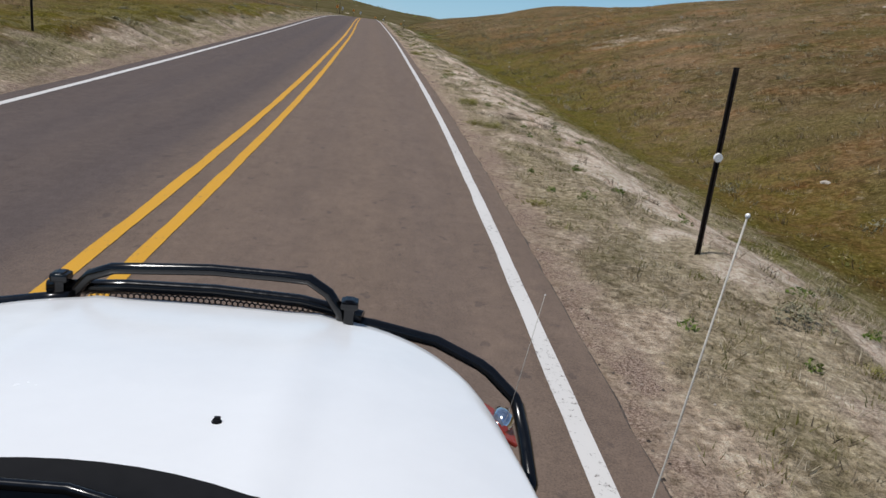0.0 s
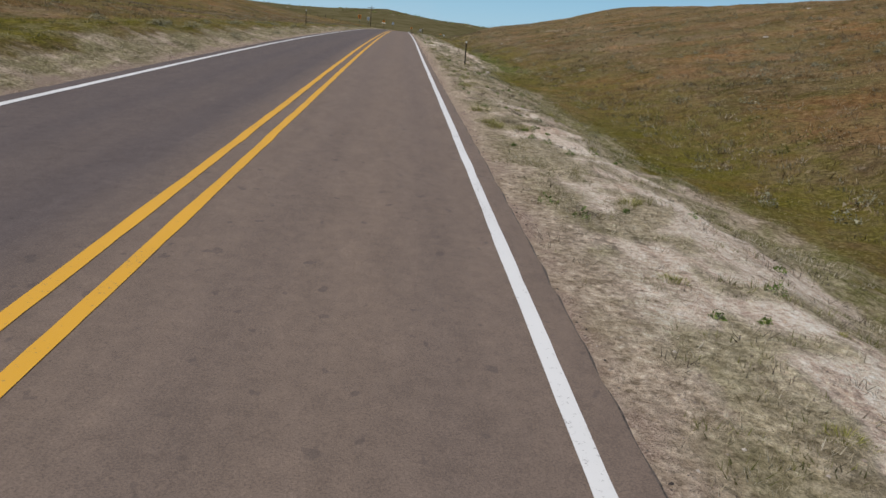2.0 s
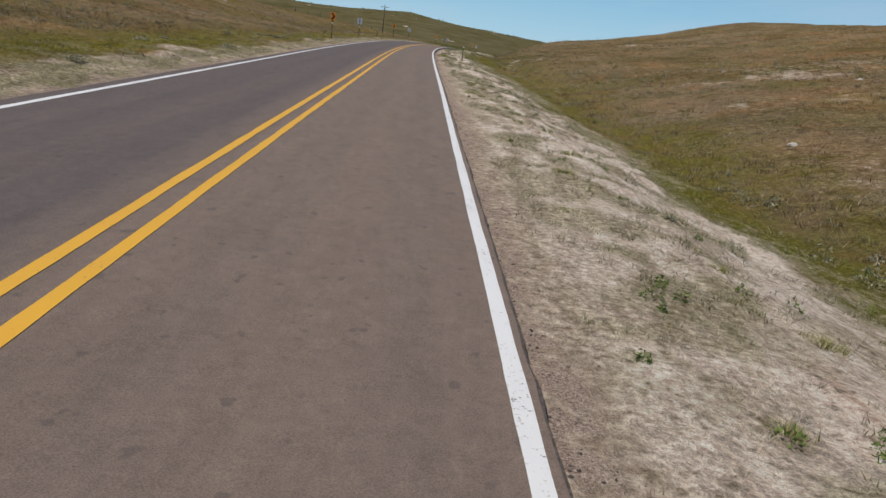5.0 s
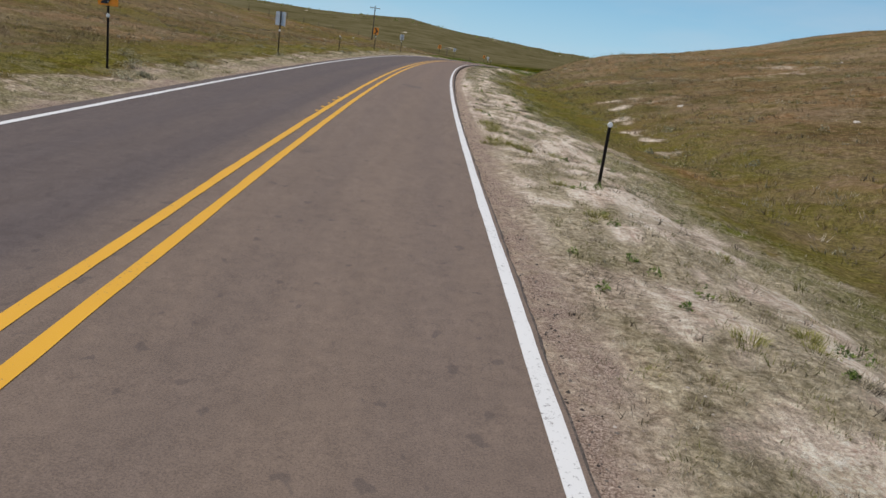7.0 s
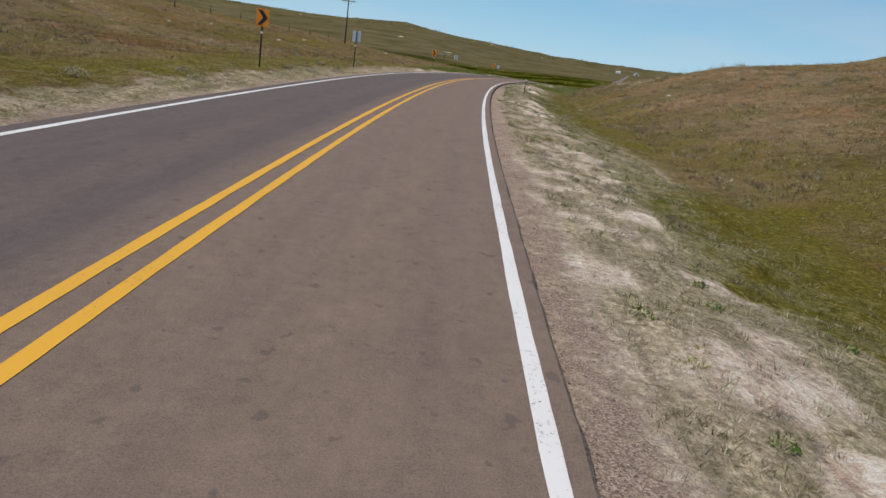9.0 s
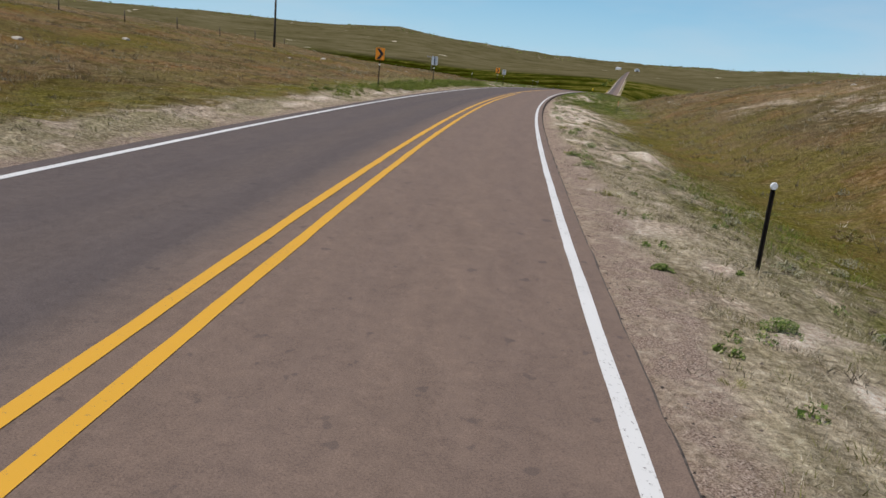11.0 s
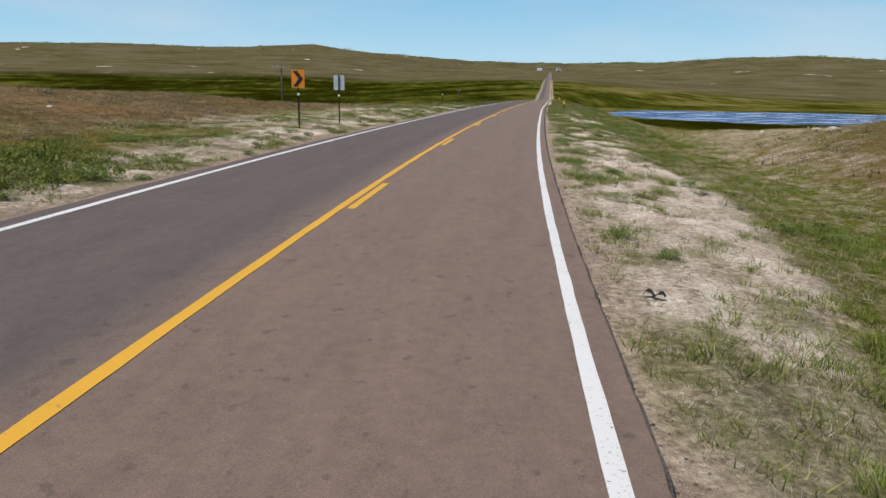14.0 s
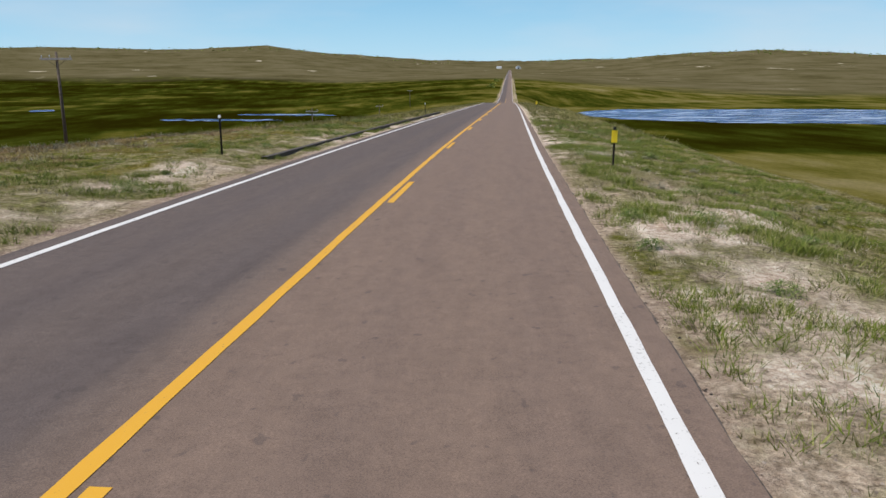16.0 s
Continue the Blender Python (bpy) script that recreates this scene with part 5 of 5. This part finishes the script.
for side in (1, -1):
    lo, hi = (3.48, 14) if side > 0 else (-14, -4.3)
    tufts("dry_grass", "short dry tan grass on the sandy verge", *scatter(115000 if side > 0 else 30000, -6, 445, lo, hi, thin), DRY, 8, .045, .004, .06, 1.0)
    tufts("bunch_grass", "tan bunchgrass clumps on the sandy verge", *scatter(16000 if side > 0 else 9000, -6, 445, *((3.5, 8.4) if side > 0 else (-9, -4.4)), bunchy), DRY, 16, .06, .004, .09, 1.0)
    tufts("olive_grass", "small olive bunchgrass clumps on the verge", *scatter(24000 if side > 0 else 13000, -6, 445, *((3.5, 8.4) if side > 0 else (-9, -4.4)), bunchy), OLIVE, 16, .055, .004, .09, 1.0)
    tufts("green_grass", "short green grass beside the road", *scatter(80000 if side > 0 else 30000, -6, 445, lo, hi, leafy), OLIVE, 8, .07, .005, .07, .9)
    if side > 0:
        tufts("green_grass", "tall fresh green grass along the foot of the verge", *scatter(60000, 70, 362, 4, 12, lambda s, d, x, y: meadow(s, d, np.abs(d) + .9 * rough(x, y, 1.4, 93)) * smooth(-.35, .3, rough(x, y, .8, 94))), GREEN, 9, .14, .005, .09, .8)
    lo, hi = (11, 62) if side > 0 else (-62, -9)
    tufts("brown_grass", "brown prairie grass on the hillside", *scatter(100000 if side > 0 else 55000, -6, 470, lo, hi, slope), BROWN, 5, .14, .010, .18, .8)
    tufts("green_grass", "bright green grass clumps on pale sand", *scatter(30000 if side > 0 else 18000, 335, 450, *((3.4, 10) if side > 0 else (-10, -4.4)), lambda s, d, x, y: smooth(.05, .4, rough(x, y, .9, 91) + .5 * rough(x, y, 2.8, 92) + .55 * (np.abs(s - 341.5) < 7.5) * (d > 4.2) + .3 * (s > 392) * (d > 4.4)) * smooth(335, 360, s) * (1 - .9 * bare_spot(s, d)) * smooth(3.4, 3.7, np.abs(d))), GREEN, 24, .10, .005, .11, .95)
    lo, hi = (3.5, 8.5) if side > 0 else (-9, -4.4)
    tufts("dead_weeds", "small dark dead weeds on the sandy verge", *scatter(18000 if side > 0 else 8000, -6, 445, lo, hi, lambda s, d, x, y: .12 + .35 * smooth(-.1, .6, rough(x, y, 1.6, 77))), TWIG, 14, .07, .0045, .10, 1.2)
    lo, hi = (4, 50) if side > 0 else (-50, -4.6)
    tufts("green_grass", "rank green grass towards the marsh", *scatter(16000, 430, 640, lo, hi, lambda s, d, x, y: .8 + 0 * s), OLIVE, 7, .26, .016, .2, .6)


def shrubs(name, label, s, d, mat, leaves, size, leaf):
    """Low scattered scrub as one mesh: small leaves in a rough mound for each plant."""
    n = len(s) * leaves
    x, y = plan(s, d)
    w = size * rng.uniform(.5, 1.5, len(s))
    a, r = rng.uniform(0, 2 * np.pi, n), np.sqrt(rng.random(n))
    W = np.repeat(w, leaves)
    c = np.stack([np.repeat(x, leaves) + r * np.cos(a) * W * .5, np.repeat(y, leaves) + r * np.sin(a) * W * .5,
                  np.repeat(ground_z(s, d), leaves) + W * .55 * (1.1 - r * r) * rng.random(n)], 1)
    f, g = rng.normal(0, 1, (n, 3)), rng.normal(0, 1, (n, 3))
    ll = (leaf * rng.uniform(.6, 1.4, n))[:, None]
    v = np.stack([c - f * ll, c + f * ll, c + g * ll], 1).reshape(-1, 3)
    me = mesh_of(name, v, np.arange(3 * n).reshape(-1, 3), mat)
    return tagged(new(name, me), label, "scrub", kind="stuff")


def far_trees(n):
    """Low dark junipers along the far ridges, as one mesh."""
    brg = np.radians(np.concatenate([rng.uniform(-10, 36, n // 2), rng.uniform(-40, -15, n - n // 2)]))
    r = rng.uniform(2350, 2640, n)
    x, y = 14 - np.sin(brg) * r, 388 + np.cos(brg) * r
    z = valley(x, y)
    k = 16
    w = np.repeat(rng.uniform(1.6, 5.0, n), k)
    c = np.stack([np.repeat(x, k), np.repeat(y, k), np.repeat(z, k)], 1)
    u = rng.normal(0, 1, (n * k, 3)) * np.array([.42, .42, .2])
    c = c + u * w[:, None]
    c[:, 2] += w * .3
    f, g = rng.normal(0, 1, (n * k, 3)), rng.normal(0, 1, (n * k, 3))
    ll = (w * .22)[:, None]
    me = mesh_of("juniper_trees", np.stack([c - f * ll, c + f * ll, c + g * ll], 1).reshape(-1, 3), np.arange(3 * n * k).reshape(-1, 3), WEED_DARK)
    return tagged(new("juniper_trees", me), "small dark junipers along the far ridge", "trees", kind="stuff")


far_trees(900)
for lo, hi in ((10, 66), (-62, -10)):
    tufts("scrub", "low grey sage scattered over the hillside", *scatter(9000, -4, 470, lo, hi, slope), SAGE, 22, .12, .009, .22, 1.1)
    tufts("bunch_grass", "pale tan bunchgrass clumps over the hillside", *scatter(11000, -4, 470, lo, hi, lambda s, d, x, y: slope(s, d, x, y) * smooth(-.2, .6, rough(x, y, 14, 95))), DRY, 14, .17, .008, .14, .9)
    tufts("scrub", "dark low scrub scattered over the hillside", *scatter(5000, -4, 470, lo, hi, slope), TWIG, 20, .15, .009, .2, 1.1)
    tufts("scrub", "rust-brown low scrub in drifts over the hillside", *scatter(12000, -4, 470, lo, hi, lambda s, d, x, y: slope(s, d, x, y) * smooth(-.1, .5, rough(x, y, 9, 96) + .5 * rough(x, y, 3, 97))), BROWN, 16, .18, .010, .26, .9)
for mat, label, size, seed in ((OLIVE, "low dark olive scrub mats on the hillside", .8, 98), (BROWN, "rusty dead scrub mats on the hillside", .7, 99), (SAGE, "pale grey sage mats on the hillside", .55, 100)):
    s, d = scatter(2600, -4, 440, 9.5, 38, lambda s, d, x, y: slope(s, d, x, y) * smooth(-.1, .45, rough(x, y, 11, seed) + .4 * rough(x, y, 4, seed)))
    shrubs("scrub", label, s, d, mat, 150, size, .018)


def leaf_clump(name, label, mat, specs, leaves, leaf, category, group):
    """Low plants, each an object: many small leaves on short stems in an uneven mound."""
    for s, d, w in specs:
        n = int(leaves * (.6 + w))
        a, r = rng.uniform(0, 2 * np.pi, n), np.sqrt(rng.random(n)) * w * .5
        lob = 1 + .35 * np.sin(a * 3 + rng.uniform(0, 6)) + .2 * np.sin(a * 5 + rng.uniform(0, 6))
        r = r * lob
        hgt = w * .34 * (1 - (r / (w * .75)) ** 2).clip(.12, 1) * rng.uniform(.25, 1.1, n)
        c = np.stack([r * np.cos(a), r * np.sin(a), hgt], 1)
        yaw, tilt = rng.uniform(0, 2 * np.pi, n), rng.uniform(-.9, .9, n)
        f = np.stack([np.cos(yaw) * np.cos(tilt), np.sin(yaw) * np.cos(tilt), np.sin(tilt)], 1)
        g = np.stack([-np.sin(yaw), np.cos(yaw), rng.uniform(-.4, .4, n)], 1)
        ll = leaf * rng.uniform(.6, 1.4, n)[:, None]
        v = np.stack([c - f * ll, c - g * ll * .42, c + f * ll, c + g * ll * .42], 1).reshape(-1, 3)
        faces = np.arange(4 * n).reshape(-1, 4)
        stems = max(5, int(w * 12))
        sv, sf = [], []
        for k in range(stems):
            b = rng.uniform(0, 2 * np.pi)
            rr = w * .4 * rng.random()
            p = len(v) + len(sv)
            sv += [(.006, 0, -.05), (-.006, 0, -.05), (rr * math.cos(b), rr * math.sin(b), w * .25)]
            sf.append([p, p + 1, p + 2])
        root = empty(name, at_road(s, d, .01))
        for nm, vv, ff in (("foliage", v.tolist(), faces.tolist()), ("stems", sv, [[k - len(v) for k in f] for f in sf])):
            piece = new(nm, mesh_of(nm, vv, ff, mat))
            piece.parent = root
            tagged(piece, kind="stuff")
        tagged(root, label, category, group)


BUSHES = [(292.7, 4.7, .45), (288.7, 3.9, .36), (286.4, 4.1, .5), (328.4, 3.9, .45), (325.5, 4.1, .6), (325.6, 4.7, .6), (296.8, 4.3, .55),
          (307.8, 5.5, .4), (299, 4.7, .4), (275.1, 4.9, .36), (276.8, 4.1, .22), (306.2, 4.1, .5), (311.1, 4.0, .5), (320, 5.2, .46)]
MORE = [(355.4, 4.42, .6), (351.8, 3.92, .4), (350.7, 4.42, .36), (354, -5.1, .62), (356.6, -5.3, .7), (363.3, -5.5, .65), (351.5, -5, .46), (368.8, 3.92, .7),
        (364.6, 4.02, .75), (361.3, 3.92, .44), (360, 3.92, .5), (358.7, 4.22, .5), (358.6, 3.92, .28), (381.9, 7.2, 1.1), (370.7, -6.4, 1.1), (377.5, -6.5, 1.15),
        (366.2, -5.4, .6), (366.4, -4.8, .34), (377.4, 4.02, .7), (375, 3.92, .36), (370.9, 3.82, .42), (370.2, 4.22, .6), (369.5, 3.8, .5), (372.6, 5.12, .54),
        (374, 4.22, .4), (379.9, 6.6, .95), (382.2, 5.7, .95), (377.5, -5.7, .43), (378.2, -5.2, .5), (386.9, -5.5, .8), (402, 4.02, .55), (399.8, 3.92, .4), (397.9, 4.92, .47), (403.9, -5.3, .7)]
leaf_clump("weed_clump", "low bright green weed clump on the sandy verge", WEED, BUSHES + MORE, 1100, .013, "weed", "green weeds on the verge")
PATCH = [(s, d, w) for s, d, w in zip(rng.uniform(340, 440, 130), rng.choice([1, 1, -1], 130) * rng.uniform(4.4, 8.5, 130), rng.uniform(.25, .75, 130)) if bare_spot(s, d) < .3]
leaf_clump("weed_clump", "spreading bright green weeds on the sandy verge", WEED, PATCH, 900, .014, "weed", "green weeds on the verge")
LEFT = [(s, d, w) for s, d, w in zip(rng.uniform(-4, 285, 90), -rng.uniform(4.9, 8, 90), rng.uniform(.3, .75, 90))]
leaf_clump("sagebrush", "grey-green sagebrush on the far sandy verge", SAGE, LEFT, 300, .026, "shrub", "sagebrush along the verge")
shrubs("weeds", "dense dark green weeds along the far verge", np.concatenate([rng.uniform(298, 354, 140), rng.uniform(312, 356, 500)]), -rng.uniform(5.0, 6.9, 640), WEED_DARK, 260, .44, .015)
shrubs("weeds", "small yellow-green weeds on the sandy verge", rng.uniform(-4, 345, 420), rng.uniform(3.9, 6.8, 420), WEED, 70, .17, .012)
SAGES = [(s, d, w) for s, d, w in zip(rng.uniform(-4, 420, 90), rng.uniform(5.2, 8.6, 90), rng.uniform(.22, .5, 90))]
leaf_clump("sagebrush", "small grey-green sagebrush on dry soil", SAGE, SAGES, 240, .022, "shrub", "sagebrush along the verge")


def blade_clump(name, label, mat, specs, blades, tall, wide, lean, category, group):
    """Bunches of blades or dead stems, each bunch an object: bent blades that fan out from one foot."""
    for s, d, w in specs:
        n = int(blades * (.5 + w))
        a, b = rng.uniform(0, 2 * np.pi, n), rng.uniform(0, 2 * np.pi, n)
        lob = 1 + .4 * np.sin(2 * a + rng.uniform(0, 6)) + .25 * np.sin(5 * a + rng.uniform(0, 6))
        r = w * .46 * np.sqrt(rng.random(n)) * lob
        h = tall * w * rng.uniform(.35, 1.15, n) * (1.05 - .6 * (r / (w * .75)).clip(0, 1))
        out = lean * h * rng.uniform(.2, 1.3, n)
        foot = np.stack([r * np.cos(a), r * np.sin(a), np.full(n, -.03)], 1)
        side = np.stack([np.cos(b), np.sin(b), np.zeros(n)], 1) * (wide * rng.uniform(.5, 1.3, n))[:, None]
        go = np.stack([np.cos(a + .8 * np.sin(b)) * out, np.sin(a + .8 * np.sin(b)) * out, np.zeros(n)], 1)
        mid = foot + go * .35 + np.stack([0 * h, 0 * h, h * .65], 1)
        tip = foot + go + np.stack([0 * h, 0 * h, h], 1)
        v = np.stack([foot - side, foot + side, mid + side * .8, mid - side * .8, tip], 1).reshape(-1, 3)
        k = 5 * np.arange(n)[:, None]
        faces = (k + np.array([[0, 1, 2, 3]])).tolist() + (k + np.array([[3, 2, 4]])).tolist()
        root = empty(name, at_road(s, d, .01))
        piece = new("foliage", mesh_of("foliage", v, faces, mat))
        piece.parent = root
        tagged(piece, kind="stuff")
        tagged(root, label, category, group)


STRAWS = [(19.4, 4.1, .6), (20.1, 4.2, .4), (15.6, 3.9, .5), (15.3, 4.2, .45), (42.0, 3.75, .42), (40.7, 3.85, .5), (40.2, 3.9, .5), (67.2, 3.95, .45), (188.0, 3.85, .5),
          (187.6, 4.15, .45), (187.2, 4.4, .5), (187.6, 5.2, .35), (191.2, 4.0, .55), (190.6, 4.05, .4), (189.9, 4.0, .5), (191.8, 3.85, .4), (187.2, 3.75, .45), (206.4, 7.1, .8),
          (203.2, 6.5, .6), (113.5, 4.4, .45), (65.1, 3.95, .5), (64.5, 4.05, .45), (64.4, 4.6, .4)]
STRAWS += [(s, d, w) for s, d, w in zip(rng.uniform(-4, 330, 150), rng.uniform(3.75, 6.4, 150), rng.uniform(.16, .42, 150))]
blade_clump("bunch_grass", "yellow-green bunchgrass clump on the sandy verge", STRAW, STRAWS, 420, .40, .0024, 1.0, "grass", "bunchgrass clumps on the verge")
BRUSH = [(17.6, 4.3, .4), (17.7, 4.8, .5), (17.3, 4.95, .45), (17.8, 5.6, .5), (17.1, 5.6, .4), (41.6, 5.1, .45), (40.5, 4.85, .4), (65.9, 4.95, .45), (65.5, 4.4, .5),
         (67.9, 4.95, .5), (66.3, 5.6, .45), (115.0, 4.3, .5), (114.3, 4.05, .4), (115.3, 5.9, .5), (114.1, 5.3, .5), (114.2, 4.35, .4), (201.9, 4.5, .4), (200.9, 4.2, .45),
         (200.3, 5.9, .5), (199.8, 4.3, .35), (201.9, 6.3, .4), (188.1, 5.3, .4), (187.6, 5.6, .45), (198.2, 4.3, .6), (262.0, 4.6, .4), (262.6, 4.3, .4)]
BRUSH += [(s, d, w) for s, d, w in zip(rng.uniform(-4, 345, 160), rng.uniform(3.8, 7.0, 160), rng.uniform(.16, .45, 160))]
blade_clump("dead_brush", "low grey-brown dead brush on the sandy verge", TWIG, BRUSH, 260, .30, .0020, 1.4, "dead brush", "dead brush on the verge")
FESCUE = [(s, d, w) for s, d, w in zip(rng.uniform(345, 425, 130), rng.uniform(4.0, 8.5, 130), rng.uniform(.25, .6, 130)) if bare_spot(s, d) < .5]
blade_clump("grass_clump", "tall fresh green grass clump by the marsh road", GREEN, FESCUE, 420, .42, .0028, .9, "grass", "green grass clumps on the last verge")


def dead_stick(m, long):
    bm = bmesh.new()
    tube(bm, [(-long * .5, 0, .012), (-long * .1, .02, .03), (long * .2, -.01, .02), (long * .5, .03, .014)], [.008, .014, .012, .005], 6)
    tube(bm, [(0, .01, .026), (long * .14, .06, .04), (long * .22, .1, .03)], [.008, .006, .003], 5)
    me = bpy.data.meshes.new("dead_stick")
    bm.to_mesh(me)
    bm.free()
    me.materials.append(WOOD)
    ob = new("dead_stick", me)
    ob.matrix_world = m
    tagged(ob, "short dark dead stick lying on the verge", "stick", "dead sticks on the verge")


for s, d, long, turn in ((67.3, 4.2, .3, 100), (201.5, 4.9, .28, 80), (114.8, 4.9, .22, 40), (18.6, 5.1, .3, 130)):
    dead_stick(at_road(s, d, 0, turn), long)
# low dark bushes where the far road climbs
shrubs("scrub", "dark low bushes beside the far road", rng.uniform(960, 1180, 16), -rng.uniform(10, 15, 16), WEED_DARK, 120, 3.2, .22)


# ---------------------------------------------------------------- loose gravel on the shoulders
def pebbles(name, label, n, offsets, least, most, stops):
    s = rng.uniform(-5, 440, n)
    d = offsets(n)
    x, y = plan(s, d)
    z = ground_z(s, d)
    r = least + (most - least) * rng.random(n) ** 3
    base = np.array([(1, 0, 0), (0, 1, 0), (-1, 0, 0), (0, -1, 0), (0, 0, .7)], float)
    v = base[None] * rng.uniform(.6, 1.3, (n, 5, 1)) * r[:, None, None]
    t = rng.uniform(0, 6.28, n)
    vx = v[..., 0] * np.cos(t)[:, None] - v[..., 1] * np.sin(t)[:, None]
    vy = v[..., 0] * np.sin(t)[:, None] + v[..., 1] * np.cos(t)[:, None]
    v = np.stack([vx + x[:, None], vy + y[:, None], v[..., 2] + z[:, None] + r[:, None] * .12], -1).reshape(-1, 3)
    f = np.array([(0, 1, 4), (1, 2, 4), (2, 3, 4), (3, 0, 4)])
    faces = (f[None] + 5 * np.arange(n)[:, None, None]).reshape(-1, 3)
    tagged(new(name, mesh_of(name, v, faces, blade_material(name + "_stone", stops, .9))), label, "gravel", kind="stuff")


pebbles("gravel", "loose brown and pale gravel along the asphalt edge", 22000, lambda n: np.where(rng.random(n) < .72, 3.45 + np.abs(rng.normal(0, .75, n)), -4.05 - np.abs(rng.normal(0, .6, n))),
        .005, .019, [(0, (.12, .09, .07)), (.6, (.28, .22, .175)), (1, (.46, .40, .34))])
pebbles("asphalt_crumbs", "dark crumbs broken from the edge of the asphalt", 26000, lambda n: np.where(rng.random(n) < .8, 3.22 + np.abs(rng.normal(0, .16, n)), -3.95 - np.abs(rng.normal(0, .13, n))),
        .004, .019, [(0, (.04, .032, .028)), (.6, (.085, .068, .058)), (1, (.16, .13, .11))])
